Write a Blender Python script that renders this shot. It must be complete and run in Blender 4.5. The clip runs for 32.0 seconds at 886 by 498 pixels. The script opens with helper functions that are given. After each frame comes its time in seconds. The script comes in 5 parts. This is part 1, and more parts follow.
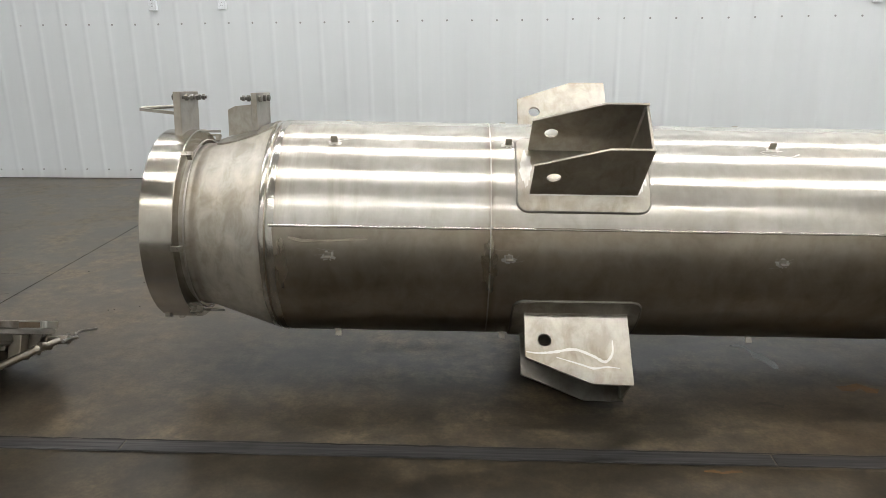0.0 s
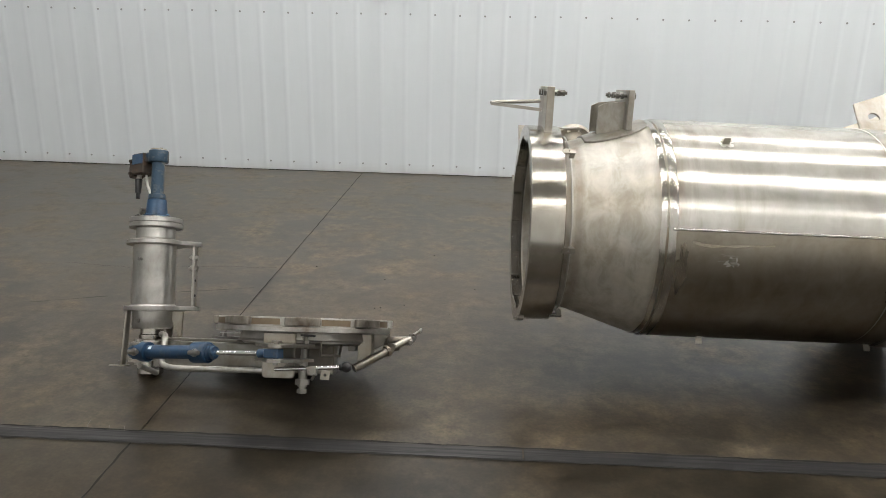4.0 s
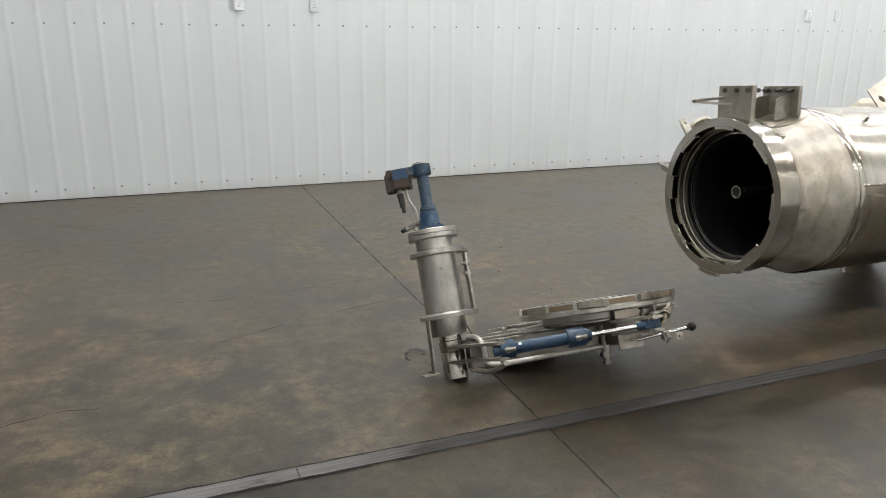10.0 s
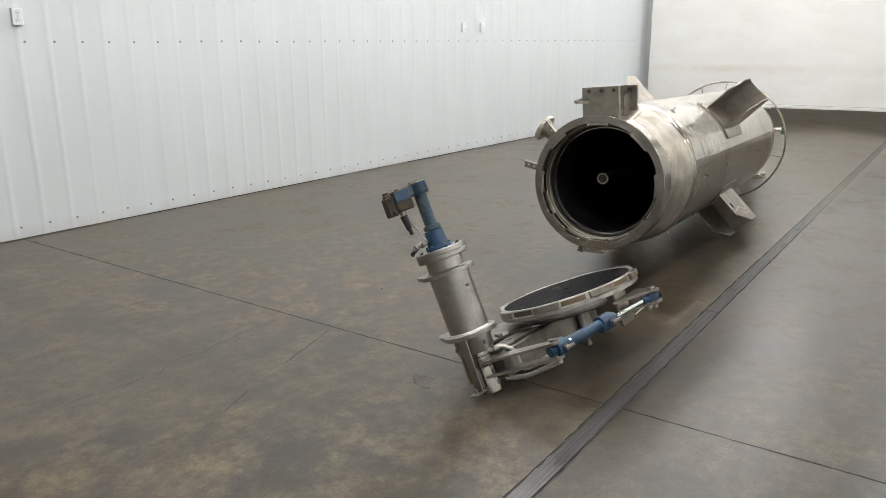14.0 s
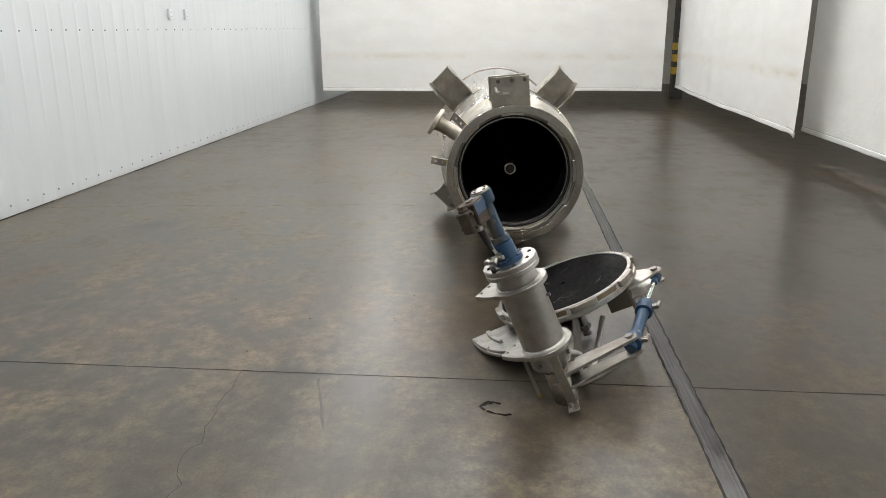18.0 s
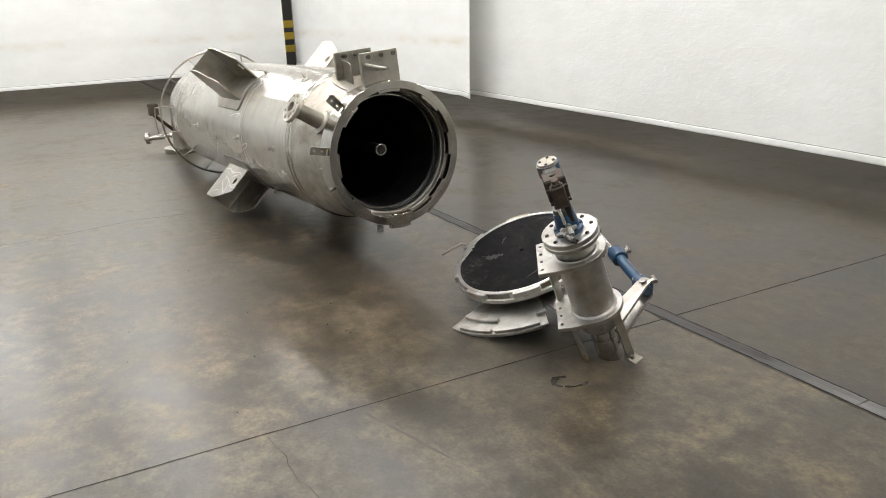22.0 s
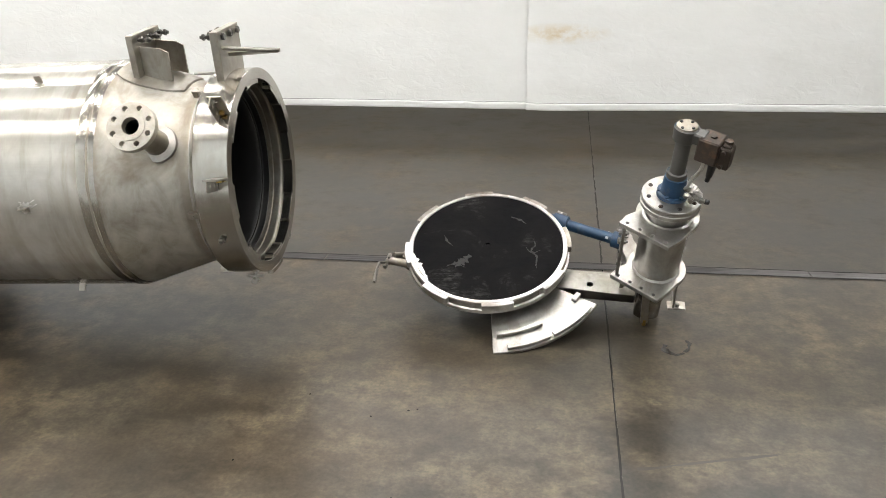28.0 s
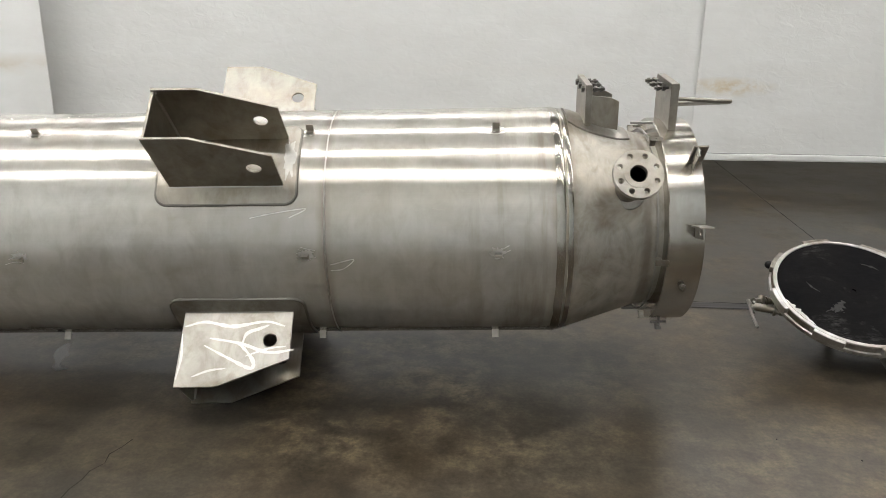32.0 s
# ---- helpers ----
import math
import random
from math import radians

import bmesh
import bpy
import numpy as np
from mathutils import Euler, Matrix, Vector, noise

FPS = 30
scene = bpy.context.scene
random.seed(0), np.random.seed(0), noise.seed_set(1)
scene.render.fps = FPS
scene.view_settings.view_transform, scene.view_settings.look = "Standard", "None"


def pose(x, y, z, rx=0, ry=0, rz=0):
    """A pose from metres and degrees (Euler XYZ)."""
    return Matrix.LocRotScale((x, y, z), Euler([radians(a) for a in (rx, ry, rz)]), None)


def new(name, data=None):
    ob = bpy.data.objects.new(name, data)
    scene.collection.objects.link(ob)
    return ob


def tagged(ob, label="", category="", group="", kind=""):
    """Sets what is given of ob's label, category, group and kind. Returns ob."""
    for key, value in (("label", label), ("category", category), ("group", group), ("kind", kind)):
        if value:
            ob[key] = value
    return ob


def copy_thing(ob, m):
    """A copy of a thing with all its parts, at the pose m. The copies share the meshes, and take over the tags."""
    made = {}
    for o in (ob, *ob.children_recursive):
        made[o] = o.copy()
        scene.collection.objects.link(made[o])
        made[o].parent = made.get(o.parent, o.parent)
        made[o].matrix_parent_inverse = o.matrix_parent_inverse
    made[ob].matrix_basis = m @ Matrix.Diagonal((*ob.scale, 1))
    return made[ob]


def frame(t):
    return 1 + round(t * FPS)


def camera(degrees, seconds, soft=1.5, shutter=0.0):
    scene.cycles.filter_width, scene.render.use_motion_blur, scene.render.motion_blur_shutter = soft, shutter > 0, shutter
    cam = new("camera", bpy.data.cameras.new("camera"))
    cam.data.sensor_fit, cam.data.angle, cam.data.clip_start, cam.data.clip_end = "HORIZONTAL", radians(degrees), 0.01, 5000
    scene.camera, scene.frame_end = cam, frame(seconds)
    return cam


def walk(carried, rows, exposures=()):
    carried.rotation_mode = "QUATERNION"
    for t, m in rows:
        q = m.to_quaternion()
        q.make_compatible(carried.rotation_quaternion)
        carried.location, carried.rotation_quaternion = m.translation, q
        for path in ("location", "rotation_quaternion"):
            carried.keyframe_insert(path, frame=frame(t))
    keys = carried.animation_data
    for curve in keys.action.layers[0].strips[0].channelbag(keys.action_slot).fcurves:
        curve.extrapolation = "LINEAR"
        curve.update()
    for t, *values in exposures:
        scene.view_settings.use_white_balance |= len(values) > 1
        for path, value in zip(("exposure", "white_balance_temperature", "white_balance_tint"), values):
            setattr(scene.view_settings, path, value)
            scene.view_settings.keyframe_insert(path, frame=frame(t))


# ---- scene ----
cam = camera(60.15, 32.0, soft=0.65)
ROWS = [
    (0.0, 0.134, 0.067, 1.502, 4.32, -16.73, 0.67),
    (0.5, -0.022, 0.069, 1.495, 4.79, -16.58, 0.17),
    (1.0, -0.196, 0.132, 1.484, 5.37, -16.40, -0.39),
    (1.5, -0.365, 0.181, 1.492, 5.57, -16.80, -0.51),
    (2.0, -0.553, 0.154, 1.499, 5.12, -17.13, -1.01),
    (2.5, -0.795, 0.064, 1.496, 4.27, -17.17, -0.94),
    (3.0, -0.968, 0.058, 1.488, 4.41, -17.39, -1.40),
    (3.5, -1.186, 0.095, 1.492, 4.30, -17.06, -1.22),
    (5.5, -2.022, -0.042, 1.490, 2.19, -16.98, -0.59),
    (6.0, -2.241, -0.029, 1.497, 1.19, -17.30, -0.40),
    (6.5, -2.515, -0.117, 1.493, -1.30, -17.14, -0.91),
    (7.0, -2.735, -0.163, 1.498, -2.24, -16.86, -1.16),
    (7.5, -2.930, -0.120, 1.481, -3.44, -16.32, -0.99),
    (8.0, -3.131, -0.070, 1.495, -5.97, -16.34, -1.72),
    (8.5, -3.406, -0.093, 1.492, -10.56, -16.24, -1.70),
    (9.0, -3.653, -0.096, 1.504, -14.47, -16.38, -1.39),
    (9.5, -3.856, 0.005, 1.488, -16.97, -16.22, -1.42),
    (10.0, -4.027, 0.093, 1.499, -21.14, -16.26, -0.60),
    (10.5, -4.297, 0.140, 1.491, -27.92, -16.12, 0.10),
    (11.0, -4.530, 0.205, 1.508, -33.00, -16.25, -0.51),
    (11.5, -4.686, 0.379, 1.489, -36.66, -15.86, 0.03),
    (12.0, -4.837, 0.552, 1.489, -40.23, -15.84, 0.48),
    (12.5, -5.096, 0.708, 1.488, -44.98, -15.47, -0.24),
    (13.0, -5.277, 0.877, 1.504, -48.48, -15.25, -0.29),
    (13.5, -5.376, 1.117, 1.489, -51.36, -14.97, -0.30),
    (14.0, -5.467, 1.331, 1.485, -54.38, -15.20, 0.19),
    (14.5, -5.638, 1.598, 1.481, -59.45, -15.36, -0.15),
    (15.0, -5.729, 1.820, 1.493, -64.40, -15.56, -0.17),
    (15.5, -5.713, 2.078, 1.475, -67.87, -15.93, 0.22),
    (17.5, -5.787, 2.990, 1.493, -81.62, -15.91, 0.10),
    (18.0, -5.761, 3.201, 1.497, -84.56, -16.14, 0.22),
    (18.5, -5.826, 3.483, 1.496, -88.73, -16.19, 0.14),
    (19.0, -5.834, 3.694, 1.493, -92.59, -16.97, 0.05),
    (19.5, -5.747, 3.930, 1.484, -96.58, -17.49, 1.13),
    (20.0, -5.682, 4.140, 1.489, -100.34, -17.76, 1.22),
    (20.5, -5.632, 4.417, 1.493, -106.16, -17.49, 1.78),
    (21.0, -5.518, 4.609, 1.487, -110.39, -17.51, 1.84),
    (21.5, -5.309, 4.789, 1.475, -114.62, -17.53, 2.56),
    (22.0, -5.131, 4.973, 1.472, -118.56, -18.02, 1.93),
    (22.5, -4.954, 5.221, 1.486, -124.77, -18.29, 1.36),
    (23.0, -4.759, 5.343, 1.484, -129.18, -19.05, 1.12),
    (23.5, -4.529, 5.428, 1.483, -132.85, -19.63, 1.69),
    (24.0, -4.333, 5.524, 1.485, -136.83, -20.24, 1.31),
    (24.5, -4.096, 5.705, 1.494, -143.33, -20.29, 0.94),
    (25.0, -3.895, 5.812, 1.494, -148.71, -20.29, 0.58),
    (25.5, -3.629, 5.872, 1.484, -153.83, -20.60, 0.98),
    (27.5, -2.676, 6.040, 1.465, -171.24, -21.20, 0.72),
    (28.0, -2.468, 6.028, 1.465, -170.98, -21.18, 1.11),
    (28.5, -2.206, 6.130, 1.477, -172.91, -20.44, -0.14),
    (29.0, -1.974, 6.197, 1.492, -172.23, -19.93, 0.00),
    (29.5, -1.748, 6.200, 1.484, -172.51, -19.42, -0.77),
    (30.0, -1.524, 6.219, 1.493, -172.79, -18.63, -0.59),
    (30.5, -1.253, 6.304, 1.488, -174.21, -18.19, -1.23),
    (31.0, -1.027, 6.342, 1.495, -174.20, -18.07, -1.31),
    (31.5, -0.799, 6.310, 1.485, -174.22, -18.08, -0.63),
    (32.0, -0.593, 6.279, 1.490, -175.10, -17.88, -0.54),
]
EXPOSURES = [(0.0, -0.5), (2.0, -0.56), (4.0, -0.46), (6.0, -0.38), (8.0, -0.29), (9.5, -0.36), (11.3, -0.46), (13.0, -0.36), (15.0, -0.39), (19.0, -0.45), (20.0, -0.42), (22.0, -0.14), (24.0, -0.05), (28.0, -0.06), (29.5, -0.12), (31.0, -0.46), (32.0, -0.63)]
walk(cam, [(t, pose(x, y, z, 90 + pitch, roll, yaw)) for t, x, y, z, yaw, pitch, roll in ROWS], EXPOSURES)

# ---- light ----
world = bpy.data.worlds.new("hall")
scene.world = world
world.use_nodes = True
world.node_tree.nodes["Background"].inputs[0].default_value = (0.5, 0.55, 0.6, 1)
world.node_tree.nodes["Background"].inputs[1].default_value = 0.02
LAMP_POWER = 58.0
LAMP_ROWS = (-2.2, 1.45, 3.8, 5.85)
CEILING = 5.0


# ---- building helpers ----
def thing(name, m, label, category, group="", kind=""):
    ob = new(name)
    ob.empty_display_size = 0.1
    ob.matrix_basis = m
    return tagged(ob, label, category, group, kind)


def finish(bm, bevel=0.0, smooth=35):
    bmesh.ops.recalc_face_normals(bm, faces=bm.faces)
    if bevel:
        sharp = [e for e in bm.edges if len(e.link_faces) == 2 and e.calc_face_angle(0) > 0.6]
        bmesh.ops.bevel(bm, geom=sharp, offset=bevel, segments=1, profile=0.5, affect="EDGES", clamp_overlap=True)
    me = bpy.data.meshes.new("mesh")
    bm.to_mesh(me)
    bm.free()
    if smooth:
        me.shade_smooth()
        me.set_sharp_from_angle(angle=radians(smooth))
    return me


def part(name, bm, material, parent=None, label="", m=None, bevel=0.0, smooth=35):
    ob = new(name, finish(bm, bevel, smooth))
    ob.data.name = name
    ob.data.materials.append(material)
    if parent:
        ob.parent = parent
    if m is not None:
        ob.matrix_basis = m
    return tagged(ob, label)


def again(ob, m, parent=None):
    o = new(ob.name.split(".")[0], ob.data)
    o.parent = parent or ob.parent
    o.matrix_basis = m
    if "label" in ob:
        o["label"] = ob["label"]
    return o


def box(bm, c, s, m=None):
    t = Matrix.Translation(c) @ Matrix.Diagonal((*s, 1))
    bmesh.ops.create_cube(bm, size=1, matrix=(m or Matrix()) @ t)
    return bm


def rod(bm, a, b, r, seg=20, r2=None):
    a, b = Vector(a), Vector(b)
    d = b - a
    m = Matrix.Translation((a + b) / 2) @ d.to_track_quat("Z", "Y").to_matrix().to_4x4()
    bmesh.ops.create_cone(bm, cap_ends=True, segments=seg, radius1=r, radius2=r if r2 is None else r2, depth=d.length, matrix=m)
    return bm


def bar(bm, a, b, w, t, up=(0, 0, 1)):
    """A flat bar from a to b, w wide across, t thick along up."""
    a, b, up = Vector(a), Vector(b), Vector(up)
    x = (b - a).normalized()
    y = up.cross(x).normalized()
    z = x.cross(y)
    m = Matrix((x, y, z)).transposed().to_4x4()
    m.translation = (a + b) / 2
    bmesh.ops.create_cube(bm, size=1, matrix=m @ Matrix.Diagonal(((b - a).length, w, t, 1)))
    return bm


def pipe(bm, pts, r, seg=12, caps=True):
    """A round tube along a chain of points."""
    pts = [Vector(p) for p in pts]
    rings, side = [], None
    for i, p in enumerate(pts):
        d = (pts[min(i + 1, len(pts) - 1)] - pts[max(i - 1, 0)]).normalized()
        if side is None:
            side = d.orthogonal().normalized()
        side = (side - d * side.dot(d)).normalized()
        up = d.cross(side)
        rings.append([bm.verts.new(p + r * (math.cos(k * math.tau / seg) * side + math.sin(k * math.tau / seg) * up)) for k in range(seg)])
    for a, b in zip(rings, rings[1:]):
        for k in range(seg):
            bm.faces.new((a[k], a[(k + 1) % seg], b[(k + 1) % seg], b[k]))
    if caps:
        bm.faces.new(rings[0])
        bm.faces.new(rings[-1])
    return bm


def smooth_path(pts, n=6):
    """Points of a Catmull-Rom curve through pts."""
    p = [Vector(q) for q in pts]
    p = [2 * p[0] - p[1]] + p + [2 * p[-1] - p[-2]]
    out = []
    for i in range(1, len(p) - 2):
        for k in range(n):
            t = k / n
            out.append(0.5 * (2 * p[i] + (p[i + 1] - p[i - 1]) * t + (2 * p[i - 1] - 5 * p[i] + 4 * p[i + 1] - p[i + 2]) * t * t
                              + (3 * p[i] - p[i - 1] - 3 * p[i + 1] + p[i + 2]) * t ** 3))
    return out + [p[-2]]


def lathe(bm, profile, seg=96, closed=False, axis="X"):
    rings = []
    for s, r in profile:
        ring = []
        for k in range(seg):
            c, n = r * math.cos(k * math.tau / seg), r * math.sin(k * math.tau / seg)
            ring.append(bm.verts.new((s, c, n) if axis == "X" else (c, n, s)))
        rings.append(ring)
    for a, b in list(zip(rings, rings[1:])) + ([(rings[-1], rings[0])] if closed else []):
        for k in range(seg):
            bm.faces.new((a[k], a[(k + 1) % seg], b[(k + 1) % seg], b[k]))
    if not closed:
        for ring, (s, r) in ((rings[0], profile[0]), (rings[-1], profile[-1])):
            if r < 0.004:
                bm.faces.new(ring)
    return bm


def circle(x, y, r, n=20, a0=0.0):
    return [(x + r * math.cos(a0 + k * math.tau / n), y + r * math.sin(a0 + k * math.tau / n)) for k in range(n)]


def plate(bm, outer, holes, h0, h1, m=None):
    """A flat plate with the outline outer and through holes, between the heights h0 and h1 of the pose m."""
    edges = []
    for loop in [outer] + list(holes):
        vs = [bm.verts.new((x, y, h0)) for x, y in loop]
        edges += [bm.edges.new((vs[i], vs[(i + 1) % len(vs)])) for i in range(len(vs))]
    faces = [g for g in bmesh.ops.triangle_fill(bm, use_beauty=True, use_dissolve=False, edges=edges)["geom"] if isinstance(g, bmesh.types.BMFace)]
    up = bmesh.ops.extrude_face_region(bm, geom=faces)["geom"]
    top = [g for g in up if isinstance(g, bmesh.types.BMVert)]
    bmesh.ops.translate(bm, verts=top, vec=(0, 0, h1 - h0))
    if m is not None:
        vs = {v for f in faces for v in f.verts} | set(top)
        bmesh.ops.transform(bm, matrix=m, verts=list(vs))
    return bm


def sheet_on_drum(bm, s0, s1, a0, a1, r0, r1, corner=0.0, na=14):
    """A curved plate that lies round the x axis from radius r0 to r1, with clipped corners."""
    steps = [0.0, 0.04, 0.15, 0.3, 0.5, 0.75, 1.0]
    if corner:
        span = corner * r1
        along_s = [s0 + span * f for f in steps] + [s1 - span * f for f in reversed(steps)]
    else:
        along_s = [s0 + (s1 - s0) * k / 10 for k in range(11)]
    ns = len(along_s) - 1
    low, top = [], []
    for i, s in enumerate(along_s):
        f = min(1.0, min(s - s0, s1 - s) / (corner * r1)) if corner else 1.0
        cut = corner * (1 - math.sqrt(max(0.0, 1 - (1 - f) ** 2)))
        row0, row1 = [], []
        for k in range(na + 1):
            a = (a0 + cut) + (a1 - a0 - 2 * cut) * k / na
            row0.append(bm.verts.new((s, r0 * math.cos(a), r0 * math.sin(a))))
            row1.append(bm.verts.new((s, r1 * math.cos(a), r1 * math.sin(a))))
        low.append(row0)
        top.append(row1)
    for i in range(ns):
        for k in range(na):
            bm.faces.new((top[i][k], top[i][k + 1], top[i + 1][k + 1], top[i + 1][k]))
            bm.faces.new((low[i][k], low[i + 1][k], low[i + 1][k + 1], low[i][k + 1]))
        for k in (0, na):
            bm.faces.new((top[i][k], top[i + 1][k], low[i + 1][k], low[i][k]))
    for i in (0, ns):
        for k in range(na):
            bm.faces.new((top[i][k], top[i][k + 1], low[i][k + 1], low[i][k]))
    return bm


def hexhead(bm, c, axis, r, h):
    c, axis = Vector(c), Vector(axis).normalized()
    return rod(bm, c, c + axis * h, r, 6)


# ---- materials ----
def mat(name):
    m = bpy.data.materials.new(name)
    m.use_nodes = True
    t = m.node_tree
    return m, t, t.nodes["Principled BSDF"]


def node(t, kind, **kw):
    n = t.nodes.new(kind)
    for k, v in kw.items():
        n.inputs[k].default_value = v
    return n


def noise_of(t, vector, scale, detail=4.0, rough=0.55, stretch=None, distortion=0.0):
    if stretch:
        mp = t.nodes.new("ShaderNodeMapping")
        mp.inputs["Scale"].default_value = stretch
        t.links.new(vector, mp.inputs["Vector"])
        vector = mp.outputs["Vector"]
    n = t.nodes.new("ShaderNodeTexNoise")
    n.inputs["Scale"].default_value, n.inputs["Detail"].default_value = scale, detail
    n.inputs["Roughness"].default_value, n.inputs["Distortion"].default_value = rough, distortion
    t.links.new(vector, n.inputs["Vector"])
    return n.outputs["Fac"]


def ramp(t, fac, stops):
    r = t.nodes.new("ShaderNodeValToRGB")
    e = r.color_ramp.elements
    while len(e) < len(stops):
        e.new(0.5)
    for k, (p, c) in enumerate(stops):
        e[k].position = p
        e[k].color = (*c, 1) if isinstance(c, tuple) else (c, c, c, 1)
    t.links.new(fac, r.inputs["Fac"])
    return r.outputs["Color"]


def mix(t, fac, a, b, how="MIX"):
    n = t.nodes.new("ShaderNodeMix")
    n.data_type, n.blend_type = "RGBA", how
    for sock, v in ((n.inputs[0], fac), (n.inputs[6], a), (n.inputs[7], b)):
        if isinstance(v, (int, float)):
            sock.default_value = v
        elif isinstance(v, tuple):
            sock.default_value = (*v, 1)
        else:
            t.links.new(v, sock)
    return n.outputs[2]


def maths(t, op, a, b=0.0, c=0.0):
    n = t.nodes.new("ShaderNodeMath")
    n.operation = op
    for sock, v in zip(n.inputs, (a, b, c)):
        if isinstance(v, (int, float)):
            sock.default_value = v
        else:
            t.links.new(v, sock)
    return n.outputs[0]


def bump(t, p, height, strength, distance):
    b = t.nodes.new("ShaderNodeBump")
    b.inputs["Strength"].default_value, b.inputs["Distance"].default_value = strength, distance
    t.links.new(height, b.inputs["Height"])
    t.links.new(b.outputs["Normal"], p.inputs["Normal"])


def steel(name, low, high, r0, r1, stretch=(4, 40, 40), dirt=(0.16, 0.12, 0.08), dirt_amount=0.35, metal=1.0, relief=0.0, bands=(), smudge=0.0, gold=0.0, streaks=0.0, wave=None, wave_depth=0.003):
    """Stainless steel: grain along x, blotches, brown tarnish, and darker heat tint at the welds that stand at bands along x."""
    m, t, p = mat(name)
    co = t.nodes.new("ShaderNodeTexCoord").outputs["Object"]
    blotch = noise_of(t, co, 6.0, 4, 0.6, None, 0.5)
    cloud = noise_of(t, co, 1.7, 3, 0.5)
    grain = noise_of(t, co, 9.0, 3, 0.6, stretch)
    col = ramp(t, blotch, [(0.3, low), (0.7, high)])
    col = mix(t, maths(t, "MULTIPLY", ramp(t, grain, [(0.35, 0.0), (0.75, 1.0)]), 0.25), col, high)
    if smudge:
        col = mix(t, smudge, col, ramp(t, noise_of(t, co, 9.0, 5, 0.62, (1.6, 1, 1), 0.5), [(0.36, (0.62, 0.57, 0.49)), (0.52, (1.0, 1.0, 1.0)), (0.66, (1.25, 1.25, 1.25))]), "MULTIPLY")
    fac = maths(t, "MULTIPLY", ramp(t, maths(t, "MULTIPLY", blotch, cloud), [(0.28, 0.0), (0.45, 1.0)]), dirt_amount)
    rough = maths(t, "ADD", maths(t, "MULTIPLY", grain, 0.5), maths(t, "MULTIPLY", blotch, 0.5))
    if bands:
        sep = t.nodes.new("ShaderNodeSeparateXYZ")
        t.links.new(co, sep.inputs[0])
        wob = maths(t, "MULTIPLY_ADD", noise_of(t, co, 14.0, 3), 0.02, -0.01)
        x = maths(t, "ADD", sep.outputs["X"], wob)
        for where, half in bands:
            d = maths(t, "ABSOLUTE", maths(t, "SUBTRACT", x, where))
            near = maths(t, "SUBTRACT", 1.0, maths(t, "DIVIDE", d, half))
            fac = maths(t, "MAXIMUM", fac, maths(t, "MULTIPLY", ramp(t, near, [(0.0, 0.0), (0.7, 0.6)]), 0.75))
    col = mix(t, fac, col, dirt)
    if streaks:
        sep2 = t.nodes.new("ShaderNodeSeparateXYZ")
        t.links.new(co, sep2.inputs[0])
        band = ramp(t, maths(t, "MULTIPLY_ADD", sep2.outputs["X"], 0.4, 0.5), [(0.17, 0.0), (0.21, 1.0), (0.28, 0.8), (0.36, 0.25), (0.9, 0.25)])
        run = ramp(t, noise_of(t, co, 1.0, 5, 0.6, (13, 1.6, 1.6)), [(0.50, 0.0), (0.66, 1.0)])
        col = mix(t, maths(t, "MULTIPLY", maths(t, "MULTIPLY", band, run), streaks), col, dirt)
    if gold:
        tint = ramp(t, noise_of(t, co, 2.6, 4, 0.6, (0.5, 1.6, 1.6), 0.3), [(0.42, 0.0), (0.66, 1.0)])
        col = mix(t, maths(t, "MULTIPLY", tint, gold), col, (1.0, 0.86, 0.62), "MULTIPLY")
    t.links.new(col, p.inputs["Base Color"])
    mr = t.nodes.new("ShaderNodeMapRange")
    mr.inputs["From Min"].default_value, mr.inputs["From Max"].default_value = 0.3, 0.7
    mr.inputs["To Min"].default_value, mr.inputs["To Max"].default_value = r0, r1
    t.links.new(rough, mr.inputs["Value"])
    t.links.new(mr.outputs[0], p.inputs["Roughness"])
    p.inputs["Metallic"].default_value = metal
    if relief:
        bump(t, p, grain, relief, 0.0006)
    if wave:
        bump(t, p, noise_of(t, co, 1.0, 1, 0.5, wave), 1.0, wave_depth)
    return m


def paint(name, base, worn, amount, rough, metal=0.0, scale=18.0, bare=None):
    m, t, p = mat(name)
    co = t.nodes.new("ShaderNodeTexCoord").outputs["Object"]
    n = noise_of(t, co, scale, 6, 0.65)
    n2 = noise_of(t, co, scale * 6, 3, 0.6)
    col = mix(t, maths(t, "MULTIPLY", ramp(t, n, [(0.52, 0.0), (0.66, 1.0)]), amount), base, worn)
    col = mix(t, 0.25, col, ramp(t, n2, [(0.3, 0.25), (0.7, 0.9)]), "MULTIPLY")
    if bare:
        sep = t.nodes.new("ShaderNodeSeparateXYZ")
        t.links.new(co, sep.inputs[0])
        edge = maths(t, "MULTIPLY_ADD", n, 0.05, maths(t, "SUBTRACT", sep.outputs["Y"], 0.022))
        col = mix(t, ramp(t, maths(t, "MULTIPLY_ADD", edge, 18.0, 0.5), [(0.40, 0.0), (0.60, 1.0)]), col, bare)
    t.links.new(col, p.inputs["Base Color"])
    t.links.new(ramp(t, n, [(0.3, rough - 0.08), (0.7, rough + 0.12)]), p.inputs["Roughness"])
    p.inputs["Metallic"].default_value = metal
    bump(t, p, n, 0.15, 0.0015)
    return m


